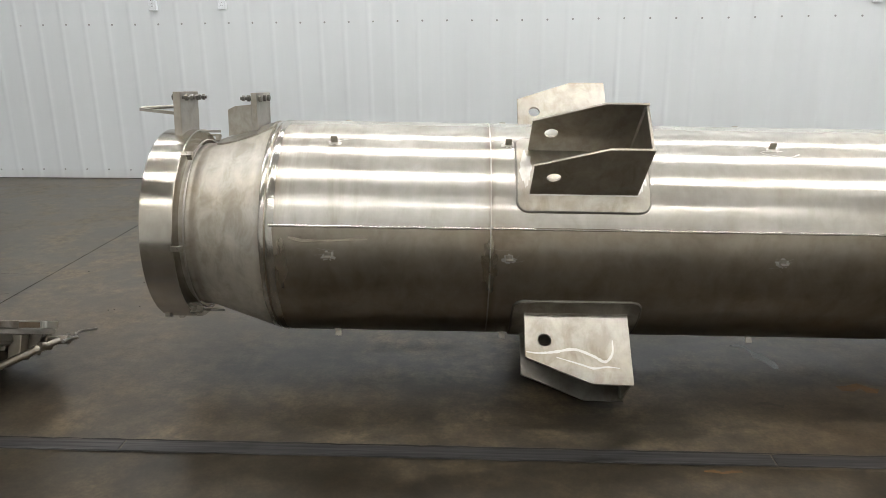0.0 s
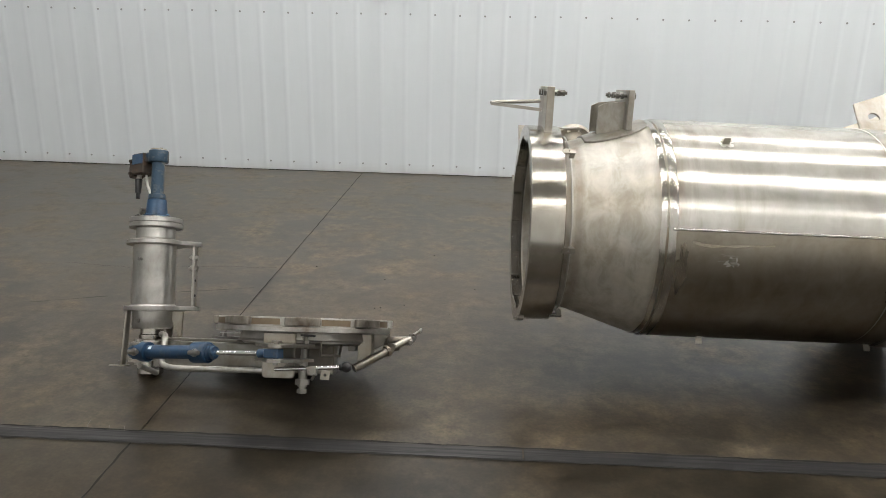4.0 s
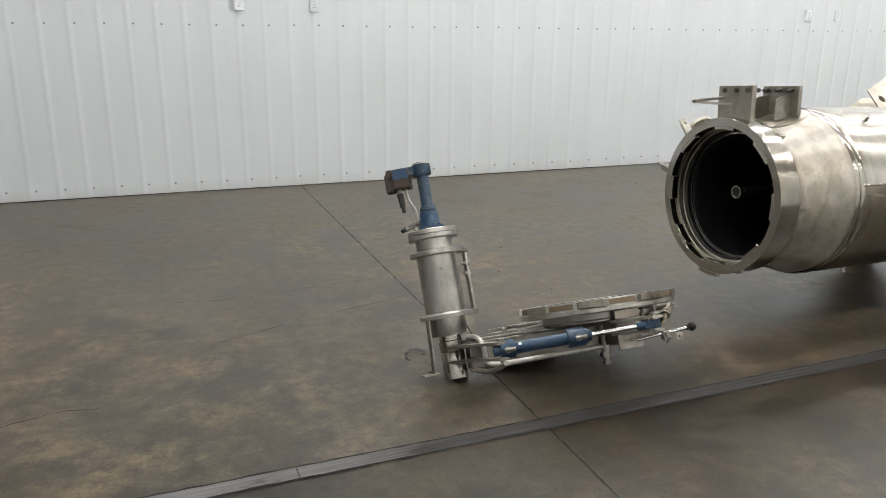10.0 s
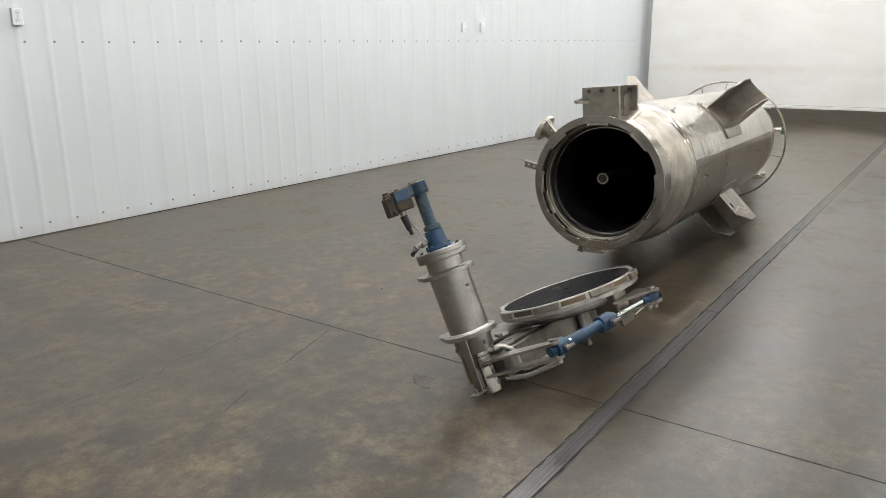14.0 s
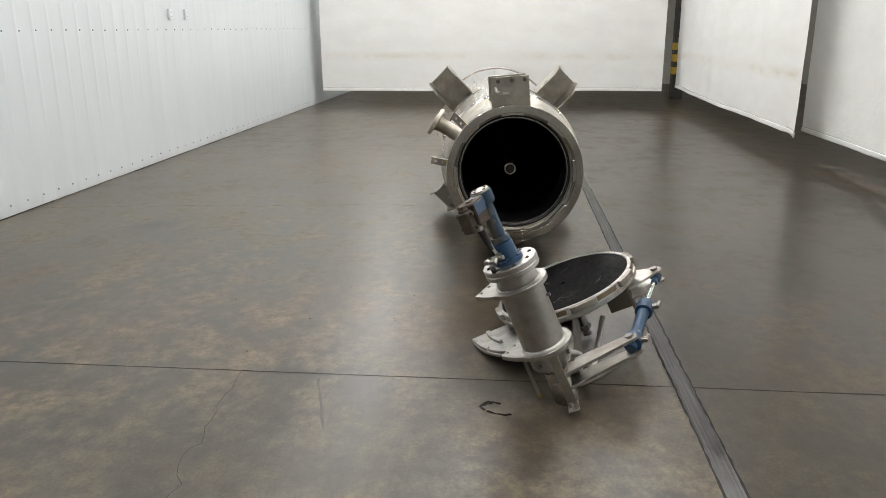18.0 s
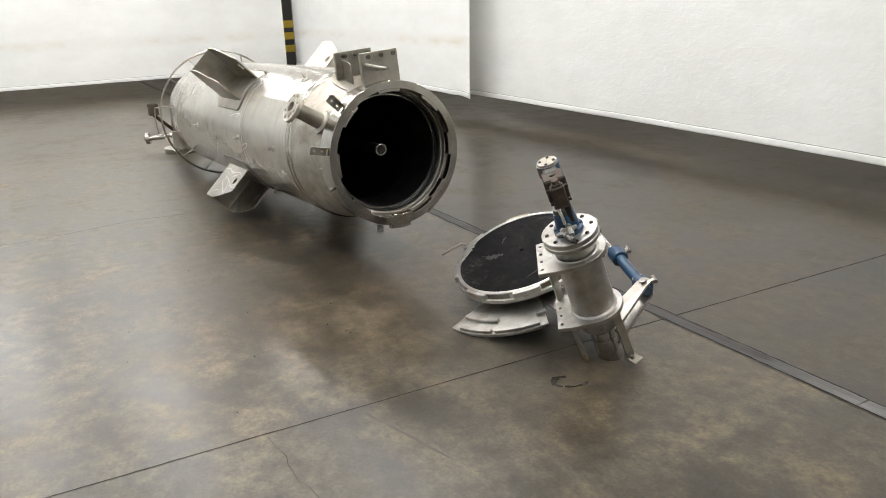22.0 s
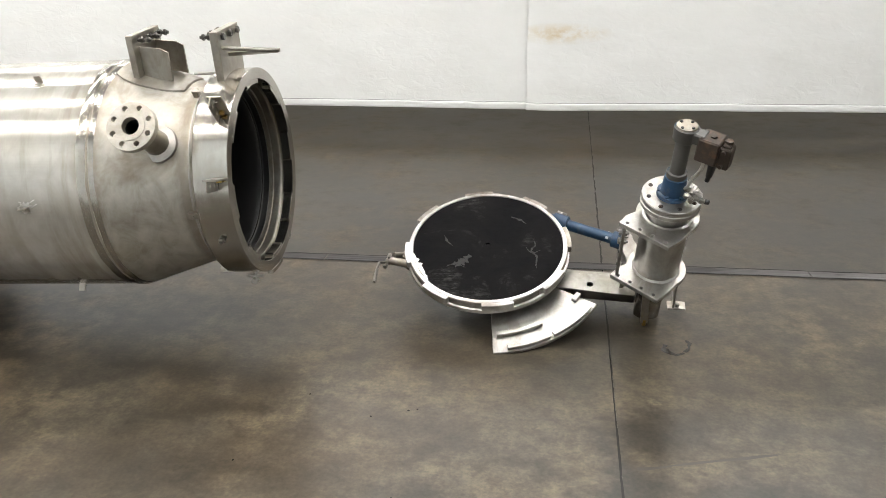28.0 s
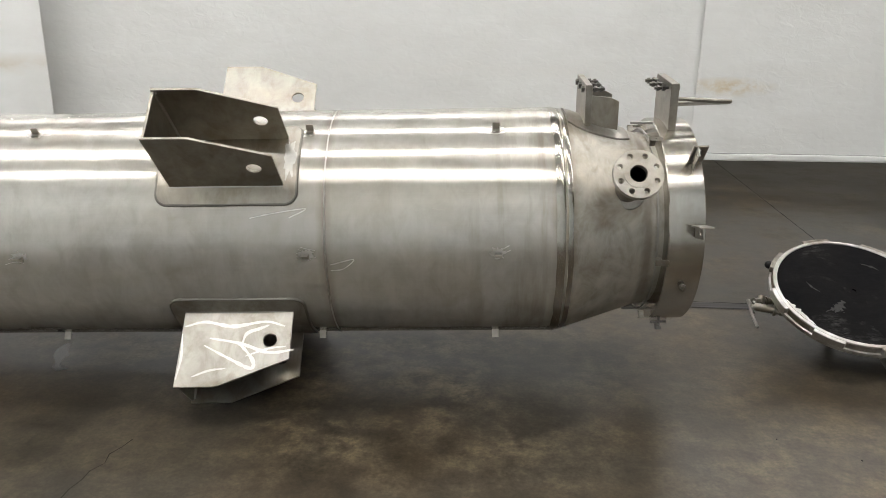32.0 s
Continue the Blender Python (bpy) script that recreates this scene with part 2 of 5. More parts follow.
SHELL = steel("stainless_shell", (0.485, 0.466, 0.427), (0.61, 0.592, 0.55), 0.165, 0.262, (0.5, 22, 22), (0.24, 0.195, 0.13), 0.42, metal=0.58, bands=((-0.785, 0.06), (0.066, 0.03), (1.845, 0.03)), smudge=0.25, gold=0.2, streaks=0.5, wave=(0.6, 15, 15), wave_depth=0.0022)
MILL = steel("lower_plate_steel", (0.25, 0.22, 0.18), (0.36, 0.325, 0.275), 0.285, 0.37, (0.5, 3, 3), (0.13, 0.095, 0.06), 0.6, bands=((-0.785, 0.03), (0.066, 0.03), (1.845, 0.03)), smudge=0.25, gold=0.3)
RING = steel("machined_steel", (0.40, 0.385, 0.35), (0.55, 0.53, 0.495), 0.15, 0.24, (9, 0.7, 0.7), (0.2, 0.16, 0.11), 0.35, smudge=0.25, gold=0.25)
PLATE = steel("pickled_plate_steel", (0.29, 0.272, 0.238), (0.45, 0.43, 0.392), 0.295, 0.44, (9, 9, 9), dirt_amount=0.5, smudge=0.5, gold=0.3)
BRIGHT = steel("ground_bright_steel", (0.48, 0.47, 0.44), (0.66, 0.65, 0.62), 0.30, 0.46, (14, 14, 14), dirt_amount=0.3, metal=0.8, smudge=0.5)
CONE = steel("bead_blasted_cone", (0.385, 0.365, 0.325), (0.545, 0.525, 0.48), 0.34, 0.50, (5, 2, 2), (0.16, 0.12, 0.075), 0.8, metal=0.56, bands=((-0.80, 0.04), (-1.10, 0.03)), smudge=0.55, gold=0.3)
WELD = steel("weld_bead", (0.36, 0.34, 0.31), (0.6, 0.58, 0.55), 0.3, 0.5, (40, 40, 40), dirt_amount=0.45, relief=0.6)
CHROME = steel("chromed_rod", (0.75, 0.75, 0.76), (0.8, 0.8, 0.8), 0.17, 0.24, (8, 8, 8), dirt_amount=0.02, relief=0.0)
CAST = steel("cast_grey_steel", (0.33, 0.32, 0.297), (0.50, 0.487, 0.46), 0.288, 0.36, (12, 12, 1.5), (0.2, 0.14, 0.09), 0.5, metal=0.95, smudge=0.5)
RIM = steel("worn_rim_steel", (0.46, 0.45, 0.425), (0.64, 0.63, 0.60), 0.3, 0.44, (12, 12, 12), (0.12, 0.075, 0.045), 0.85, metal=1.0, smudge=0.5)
WORNRIM = steel("dark_rim_steel", (0.22, 0.195, 0.16), (0.46, 0.43, 0.385), 0.3, 0.5, (14, 14, 14), (0.05, 0.032, 0.02), 0.95, metal=0.95, smudge=0.8)
TARNISH = steel("brown_rim_steel", (0.13, 0.085, 0.05), (0.34, 0.27, 0.19), 0.4, 0.6, (12, 12, 12), (0.05, 0.035, 0.025), 0.8, metal=0.7)
ARM = steel("dull_handled_arm_steel", (0.20, 0.19, 0.17), (0.35, 0.335, 0.305), 0.31, 0.46, (9, 9, 9), dirt_amount=0.6, smudge=0.5)
PATCH = steel("tarnish_brown_film", (0.28, 0.24, 0.185), (0.43, 0.39, 0.32), 0.16, 0.26, (2, 6, 6), (0.20, 0.15, 0.09), 0.7)
SMUT = steel("handled_dull_steel", (0.17, 0.16, 0.14), (0.28, 0.265, 0.24), 0.34, 0.5, (9, 9, 9), dirt_amount=0.5)
SWIRL = steel("swirl_ground_steel", (0.50, 0.49, 0.465), (0.62, 0.61, 0.59), 0.295, 0.36, (20, 20, 20), dirt_amount=0.0)
BOLT = steel("zinc_bolt", (0.20, 0.19, 0.175), (0.42, 0.405, 0.38), 0.285, 0.42, (20, 20, 20), dirt_amount=0.5)
WASHER = paint("weathered_screw_zinc", (0.30, 0.31, 0.32), (0.16, 0.15, 0.14), 0.7, 0.5, 0.3, 200.0)
DARKBOLT = steel("dark_oiled_bolt", (0.07, 0.066, 0.06), (0.19, 0.18, 0.165), 0.29, 0.42, (20, 20, 20), dirt_amount=0.4)
BLUE = paint("blue_enamel", (0.019, 0.060, 0.125), (0.10, 0.11, 0.12), 0.6, 0.38)
WORNBLUE = paint("worn_blue_enamel", (0.030, 0.065, 0.105), (0.17, 0.17, 0.165), 0.7, 0.4, 0.2, 26.0, (0.095, 0.092, 0.085))
SCUFF = paint("pale_scuff", (0.030, 0.029, 0.028), (0.012, 0.012, 0.012), 0.9, 0.7, 0.0, 60.0)
RUST = paint("rusted_iron", (0.058, 0.043, 0.033), (0.135, 0.080, 0.050), 0.8, 0.6, 0.3, 26.0)
BLACK = paint("black_plastic", (0.012, 0.012, 0.013), (0.03, 0.03, 0.03), 0.4, 0.45)
LINING = paint("black_rubber_lining", (0.005, 0.005, 0.0055), (0.011, 0.011, 0.011), 0.5, 0.4, 0.0, 5.0)
GREEN = paint("green_enamel", (0.06, 0.16, 0.10), (0.12, 0.14, 0.12), 0.4, 0.5)
BRASS = paint("brass_fitting", (0.55, 0.38, 0.12), (0.3, 0.22, 0.1), 0.5, 0.35, 1.0)
YELLOW = paint("yellow_safety_paint", (0.5, 0.34, 0.02), (0.2, 0.15, 0.05), 0.5, 0.5)
DARKPOST = paint("dark_post_paint", (0.03, 0.028, 0.025), (0.06, 0.05, 0.04), 0.5, 0.6)
OUTLET = paint("outlet_plastic", (0.84, 0.88, 0.92), (0.74, 0.77, 0.80), 0.2, 0.4)
SLOT = paint("dark_slot", (0.02, 0.02, 0.02), (0.03, 0.03, 0.03), 0.2, 0.6)


def door_face():
    """Black rubber with dust smears and pale scuffs."""
    m, t, p = mat("scuffed_black_rubber")
    co = t.nodes.new("ShaderNodeTexCoord").outputs["Object"]
    big = noise_of(t, co, 4.5, 6, 0.65, (1, 1, 1), 0.6)
    small = noise_of(t, co, 22.0, 5, 0.7, (1, 2.5, 1), 0.4)
    dust = maths(t, "MULTIPLY", ramp(t, big, [(0.54, 0.0), (0.72, 0.7)]), ramp(t, small, [(0.45, 0.0), (0.66, 1.0)]))
    col = mix(t, maths(t, "MULTIPLY", dust, 0.7), ramp(t, big, [(0.3, (0.004, 0.004, 0.005)), (0.7, (0.009, 0.008, 0.008))]), (0.17, 0.165, 0.16))
    t.links.new(col, p.inputs["Base Color"])
    t.links.new(ramp(t, small, [(0.3, 0.45), (0.7, 0.65)]), p.inputs["Roughness"])
    bump(t, p, small, 0.08, 0.0006)
    p.inputs["Specular IOR Level"].default_value = 0.05
    return m


FACE = door_face()


def concrete(name="sealed_concrete", gain=(1.0, 1.0, 1.0), tan_amount=0.53):
    """Sealed concrete: soft grey and tan clouds, speckled tan scuffs, dark stains, scratches and an uneven sheen."""
    m, t, p = mat(name)
    co = t.nodes.new("ShaderNodeNewGeometry").outputs["Position"]
    big = noise_of(t, co, 0.5, 4, 0.55)
    cloud = noise_of(t, co, 1.4, 9, 0.60)
    patch = noise_of(t, co, 3.4, 10, 0.64, (1, 1.15, 1), 0.1)
    speck = noise_of(t, co, 13.0, 8, 0.66)
    fine = noise_of(t, co, 70, 3, 0.6)
    trail = noise_of(t, co, 1.0, 6, 0.6, (1.6, 9.0, 1), 0.3)
    col = ramp(t, cloud, [(0.34, (0.033, 0.028, 0.021)), (0.50, (0.054, 0.046, 0.036)), (0.64, (0.082, 0.069, 0.052))])
    rust = ramp(t, noise_of(t, co, 0.9, 8, 0.6), [(0.46, 0.0), (0.62, 0.7)])
    col = mix(t, rust, col, (0.070, 0.050, 0.030))
    tan = maths(t, "MULTIPLY", ramp(t, patch, [(0.44, 0.0), (0.64, 1.0)]), ramp(t, big, [(0.40, 0.2), (0.56, 1.0)]))
    tan = maths(t, "MULTIPLY", tan, ramp(t, speck, [(0.36, 0.3), (0.56, 1.0)]))
    col = mix(t, maths(t, "MULTIPLY", tan, tan_amount), col, (0.185, 0.145, 0.094))
    col = mix(t, ramp(t, trail, [(0.62, 0.0), (0.74, 0.3)]), col, (0.11, 0.096, 0.075))
    col = mix(t, 0.7, col, ramp(t, patch, [(0.36, 0.66), (0.5, 1.0), (0.64, 1.2)]), "MULTIPLY")
    col = mix(t, 0.85, col, ramp(t, speck, [(0.3, 0.62), (0.5, 1.0), (0.7, 1.4)]), "MULTIPLY")
    col = mix(t, 0.8, col, ramp(t, fine, [(0.3, 0.7), (0.7, 1.3)]), "MULTIPLY")
    col = mix(t, 1.0, col, tuple(g * w for g, w in zip(gain, (1.02, 1.0, 0.945))), "MULTIPLY")
    t.links.new(col, p.inputs["Base Color"])
    sheen = maths(t, "ADD", maths(t, "MULTIPLY", patch, 0.6), maths(t, "MULTIPLY", cloud, 0.4))
    t.links.new(ramp(t, sheen, [(0.40, 0.288), (0.5, 0.32), (0.60, 0.40)]), p.inputs["Roughness"])
    p.inputs["Specular IOR Level"].default_value = 0.48
    return m


CONCRETE = concrete()
# South slabs are darkened in colour where the floor gets less light.
OLDER = concrete("shaded_grey_concrete", (0.60, 0.60, 0.60), 0.35)
DARKER = concrete("shaded_dark_concrete", (0.53, 0.51, 0.475), 0.5)


def wall_paint():
    m, t, p = mat("white_painted_sheet_metal")
    co = t.nodes.new("ShaderNodeNewGeometry").outputs["Position"]
    run = noise_of(t, co, 2.2, 5, 0.6, (2.2, 2.2, 0.25))
    fine = noise_of(t, co, 30, 3, 0.6)
    col = ramp(t, run, [(0.3, (0.635, 0.67, 0.695)), (0.7, (0.675, 0.71, 0.735))])
    sep = t.nodes.new("ShaderNodeSeparateXYZ")
    t.links.new(co, sep.inputs[0])
    low = maths(t, "MULTIPLY", ramp(t, maths(t, "ADD", sep.outputs["Z"], maths(t, "MULTIPLY", run, 0.12)), [(0.03, 1.0), (0.16, 0.0)]), 0.35)
    col = mix(t, low, col, (0.42, 0.39, 0.34))
    t.links.new(col, p.inputs["Base Color"])
    t.links.new(ramp(t, fine, [(0.3, 0.33), (0.7, 0.44)]), p.inputs["Roughness"])
    bump(t, p, run, 0.06, 0.004)
    return m


WALL = wall_paint()


def vinyl(name="white_vinyl_curtain", scale=5.0, crease=0.14, stain=None, line=0.6):
    m, t, p = mat(name)
    co = t.nodes.new("ShaderNodeNewGeometry").outputs["Position"]
    sep = t.nodes.new("ShaderNodeSeparateXYZ")
    t.links.new(co, sep.inputs[0])
    blot = noise_of(t, co, 1.6, 6, 0.65, (1, 1, 2.2))
    wrinkle = noise_of(t, co, scale, 4, 0.5, (1, 1, 1.6), 0.8)
    d = maths(t, "ABSOLUTE", maths(t, "SUBTRACT", maths(t, "ADD", sep.outputs["Z"], maths(t, "MULTIPLY", blot, 0.10)), 1.02))
    band = maths(t, "MULTIPLY", ramp(t, d, [(0.0, 1.0), (0.11, 0.0)]), ramp(t, blot, [(0.44, 0.06), (0.68, 1.0)]))
    col = mix(t, maths(t, "MULTIPLY", band, line), ramp(t, blot, [(0.3, (0.76, 0.755, 0.735)), (0.7, (0.83, 0.83, 0.815))]), (0.55, 0.46, 0.33))
    if stain:
        dx = maths(t, "DIVIDE", maths(t, "SUBTRACT", sep.outputs["X"], stain[0]), stain[2])
        dz = maths(t, "DIVIDE", maths(t, "SUBTRACT", sep.outputs["Z"], stain[1]), stain[3])
        far = maths(t, "SQRT", maths(t, "ADD", maths(t, "MULTIPLY", dx, dx), maths(t, "MULTIPLY", dz, dz)))
        spots = ramp(t, noise_of(t, co, 9.0, 5, 0.65, (1, 1, 1.6)), [(0.40, 0.15), (0.62, 1.0)])
        col = mix(t, maths(t, "MULTIPLY", maths(t, "MULTIPLY", ramp(t, far, [(0.2, 1.0), (1.0, 0.0)]), spots), 0.7), col, (0.60, 0.46, 0.24))
    t.links.new(col, p.inputs["Base Color"])
    p.inputs["Roughness"].default_value = 0.5
    bump(t, p, wrinkle, crease, 0.02)
    return m


VINYL = vinyl("white_vinyl_curtain", 4.0, 0.07)
CREASED = vinyl("creased_white_vinyl", 12.0, 0.2, None, 0.08)
STAINED = vinyl("stained_white_vinyl", 12.0, 0.17, (-2.40, 0.85, 0.42, 0.09), 0.08)
SEAM = paint("hem_groove_shade", (0.30, 0.30, 0.29), (0.4, 0.4, 0.38), 0.5, 0.5)


def plain(name, base, rough, metal=0.0):
    return paint(name, base, tuple(0.85 * c for c in base), 0.4, rough, metal, 3.0)


CEIL = plain("ceiling_grey", (0.48, 0.48, 0.465), 0.8)
# Unseen west wall, kept pale to bounce light onto west-facing steel.
WESTWALL = plain("pale_bounce_wall", (0.74, 0.75, 0.75), 0.6)
# Dark tone stands in for the unlit hall behind the curtains.
DARKWALL = plain("darkened_hall_wall", (0.34, 0.33, 0.30), 0.8)


def strip_steel():
    """Floor strip: paler towards the west, blackened further along, pale again at the far end, with streaks and dirt.
    """
    m, t, p = mat("worn_floor_strip")
    co = t.nodes.new("ShaderNodeTexCoord").outputs["Object"]
    sep = t.nodes.new("ShaderNodeSeparateXYZ")
    t.links.new(co, sep.inputs[0])
    streak = noise_of(t, co, 5.0, 5, 0.6, (0.35, 16, 1))
    blot = noise_of(t, co, 6.0, 5, 0.62, (0.5, 1.5, 1))
    x = maths(t, "MULTIPLY_ADD", blot, 1.6, maths(t, "MULTIPLY_ADD", sep.outputs["X"], 1.0, 3.2))
    old = ramp(t, x, [(0.0, 0.0), (1.0, 1.0)])
    new_col = ramp(t, streak, [(0.30, (0.155, 0.149, 0.149)), (0.70, (0.25, 0.242, 0.242))])
    old_col = ramp(t, streak, [(0.32, (0.030, 0.029, 0.031)), (0.68, (0.095, 0.091, 0.091))])
    col = mix(t, old, new_col, old_col)
    col = mix(t, ramp(t, blot, [(0.58, 0.0), (0.70, 0.85)]), col, (0.022, 0.02, 0.018))
    dusty = ramp(t, maths(t, "MULTIPLY_ADD", blot, 0.2, maths(t, "MULTIPLY", sep.outputs["X"], 0.25)), [(0.45, 0.0), (0.8, 0.85)])
    col = mix(t, dusty, col, ramp(t, streak, [(0.3, (0.085, 0.075, 0.060)), (0.7, (0.125, 0.112, 0.092))]))
    t.links.new(col, p.inputs["Base Color"])
    t.links.new(ramp(t, streak, [(0.3, 0.52), (0.7, 0.42)]), p.inputs["Roughness"])
    p.inputs["Metallic"].default_value = 0.6
    return m


STRIP = strip_steel()
GROUT = plain("dark_joint", (0.022, 0.020, 0.018), 0.8)
CRACK = plain("crack_dirt", (0.05, 0.044, 0.037), 0.85)
SKID = plain("tyre_skid", (0.075, 0.068, 0.058), 0.55)
STAIN = paint("orange_rust_stain", (0.14, 0.075, 0.028), (0.24, 0.13, 0.045), 0.8, 0.5, 0.0, 30.0)
CHALK = plain("pale_scratch", (0.20, 0.185, 0.16), 0.7)
OIL = plain("oil_film", (0.02, 0.016, 0.012), 0.12)
HOUSING = plain("lamp_housing_white", (0.7, 0.7, 0.7), 0.4)


def glow():
    m, t, p = mat("lamp_diffuser")
    p.inputs["Base Color"].default_value = (0.8, 0.8, 0.8, 1)
    p.inputs["Emission Color"].default_value = (1.0, 0.985, 0.955, 1)
    p.inputs["Emission Strength"].default_value = LAMP_POWER
    return m


GLOW = glow()

# ---- the hall ----
NORTH = 7.365
WEST, EAST, SOUTH = -12.0, 16.0, -9.0
JOINT_X = (-2.672, -2.666)


def wall_y(x):
    """The north wall runs a little askew."""
    return 7.372 - 0.008 * x


def slab(name, x0, x1, y0, y1):
    bm = bmesh.new()
    box(bm, ((x0 + x1) / 2, (y0 + y1) / 2, -0.1), (x1 - x0, y1 - y0, 0.2))
    return bm


STRIP_Y = 2.46
floor = tagged(part("floor", slab("floor", WEST, JOINT_X[0], STRIP_Y, NORTH + 0.16), CONCRETE, smooth=0), "stained sealed concrete floor slab, brown and grey, slightly glossy", "floor", kind="structure")
part("slab", slab("slab", JOINT_X[1], EAST, STRIP_Y, NORTH + 0.16), CONCRETE, floor, smooth=0)
part("slab", slab("slab", WEST, JOINT_X[0], SOUTH, STRIP_Y), OLDER, floor, "greyer concrete slab, darkened in colour in place of weaker light", smooth=0)
part("slab", slab("slab", JOINT_X[1], EAST, SOUTH, STRIP_Y), DARKER, floor, "greyer concrete slab, darkened in colour in place of weaker light", smooth=0)
bm = bmesh.new()
box(bm, (sum(JOINT_X) / 2, (SOUTH + NORTH) / 2, -0.1), (0.0061, NORTH - SOUTH, 0.185))
part("joint_filler", bm, GROUT, floor, "dark filled saw-cut joint", smooth=0)
JOINT_MARK = [(sum(JOINT_X) / 2, y) for y in (SOUTH, 0.0, 2.44)], [(sum(JOINT_X) / 2, y) for y in (2.55, 5.0, NORTH)]


def ragged(bm, pts, width, z=0.0012, step=0.05, wander=0.012, seed=1):
    """A thin uneven ribbon on the floor along pts."""
    rnd = random.Random(seed)
    fine = []
    for (x0, y0), (x1, y1) in zip(pts, pts[1:]):
        n = max(2, int(math.hypot(x1 - x0, y1 - y0) / step))
        fine += [(x0 + (x1 - x0) * k / n, y0 + (y1 - y0) * k / n) for k in range(n)]
    fine.append(pts[-1])
    last = None
    for i, (x, y) in enumerate(fine):
        a, b = fine[max(0, i - 1)], fine[min(len(fine) - 1, i + 1)]
        dx, dy = b[0] - a[0], b[1] - a[1]
        n = math.hypot(dx, dy) or 1
        w = width * rnd.uniform(0.35, 1.0)
        o = rnd.uniform(-wander, wander)
        p = [bm.verts.new((x - dy / n * (o + k * w / 2), y + dx / n * (o + k * w / 2), z)) for k in (-1, 1)]
        if last:
            bm.faces.new((last[0], last[1], p[1], p[0]))
        last = p
    return bm


def floor_mark(name, pts, width, material, label, seed, wander=0.012):
    ob = part(name, ragged(bmesh.new(), pts, width, 0.0012, 0.05, wander, seed), material, smooth=0)
    return tagged(ob, label, "floor mark", kind="structure")


for seed, line in enumerate(JOINT_MARK):
    floor_mark("joint_edge", line, (0.011, 0.008)[seed], GROUT, "ragged dirty edge along the floor joint", 51 + seed, 0.002)
DEBRIS = ((-1.97, 3.83), (-2.0, 3.82), (-1.48, 4.17), (-1.85, 3.88), (-1.76, 4.78), (-2.46, 4.47), (-1.41, 4.73), (-1.6, 3.77), (-0.64, 4.3), (-2.01, 4.28))
floor_mark("floor_crack", [(0.40, 7.3), (0.55, 6.2), (0.60, 5.5), (0.66, 4.9), (0.78, 4.4), (0.70, 4.0)], 0.007, CRACK, "long wandering crack across the concrete floor", 3)
floor_mark("floor_crack", [(-2.69, 4.41), (-3.06, 4.40), (-3.30, 4.36), (-3.40, 4.39), (-3.57, 4.32), (-4.0, 4.36)], 0.0035, CRACK, "thin branching crack in the concrete floor", 4)
floor_mark("floor_crack", [(-4.30, 3.19), (-4.42, 3.22), (-4.56, 3.18), (-4.75, 3.1)], 0.006, CRACK, "short curved crack in the concrete floor", 5)
floor_mark("skid_mark", [(-2.72, 4.055), (-3.15, 3.926)], 0.018, SKID, "dark rubber skid mark on the concrete floor", 6, 0.004)
floor_mark("skid_mark", [(-3.457, 3.83), (-3.82, 3.70)], 0.018, SKID, "dark rubber skid mark on the concrete floor", 7, 0.004)
floor_mark("oil_spot", [(-2.885, 3.24), (-2.88, 3.27), (-2.89, 3.30), (-2.92, 3.325), (-2.95, 3.30)], 0.034, OIL, "small wet C-shaped oil spot on the floor", 8, 0.005)
floor_mark("oil_spot", [(-2.955, 3.295), (-2.975, 3.26), (-2.985, 3.22), (-2.972, 3.195)], 0.022, OIL, "thin wet tail of a small oil spot", 12, 0.003)
floor_mark("oil_spot", [(1.24, 3.52), (1.33, 3.40), (1.36, 3.26)], 0.07, OIL, "dark wet streak on the floor under the tank", 9, 0.02)

floor_mark("rust_stain", [(0.84, 2.432), (0.90, 2.425), (0.97, 2.430)], 0.030, STAIN, "small orange rust stain beside the floor strip", 31, 0.006)
floor_mark("rust_stain", [(1.15, 2.92), (1.22, 2.93), (1.27, 2.91)], 0.035, SKID, "faint brown blot on the concrete floor", 32, 0.01)
floor_mark("rust_stain", [(1.55, 3.08), (1.64, 3.10), (1.70, 3.06)], 0.06, STAIN, "brown rust stain on the floor under the tank", 33, 0.015)
for seed, ends in enumerate((((-2.89, 2.56), (-2.87, 2.49)), ((-2.80, 2.53), (-2.78, 2.47)), ((-2.74, 2.53), (-2.71, 2.46)), ((-3.62, 3.16), (-3.66, 3.11)))):
    floor_mark("scratch", ends, 0.006, CHALK, "short pale scratch in the concrete floor", 40 + seed, 0.003)
for k, (x, y) in enumerate(DEBRIS):
    bm = bmesh.new()
    n = 8
    rnd = random.Random(60 + k)
    rim = [(0.006 * rnd.uniform(0.4, 1.0) * math.cos(q * math.tau / n), 0.004 * rnd.uniform(0.4, 1.0) * math.sin(q * math.tau / n)) for q in range(n)]
    plate(bm, rim, [], 0.0, 0.003, pose(x, y, 0.0002, 0, 0, 37 * k))
    tagged(part("debris_chip", bm, GROUT, bevel=0.0008), "small dark flake of debris lying on the concrete floor", "debris", "debris chips on the floor")

# steel strip let into the floor
cover = thing("trench_cover", Matrix.Translation((0, 2.495, 0)) @ Matrix.Rotation(0.0135, 4, "Z"), "worn flat steel strip let into the concrete floor", "floor strip", kind="structure")
cuts = [-11.5, -8.4, -6.02, -3.64, -1.26, 1.1, 3.5, 5.9, 8.3, 10.7, 13.1, 15.5]
for a, b in zip(cuts, cuts[1:]):
    bm = bmesh.new()
    box(bm, ((a + b) / 2, 0, -0.001), (b - a - 0.006, 0.072, 0.008))
    part("strip_length", bm, STRIP, cover, bevel=0.0015, smooth=0)
bm = bmesh.new()
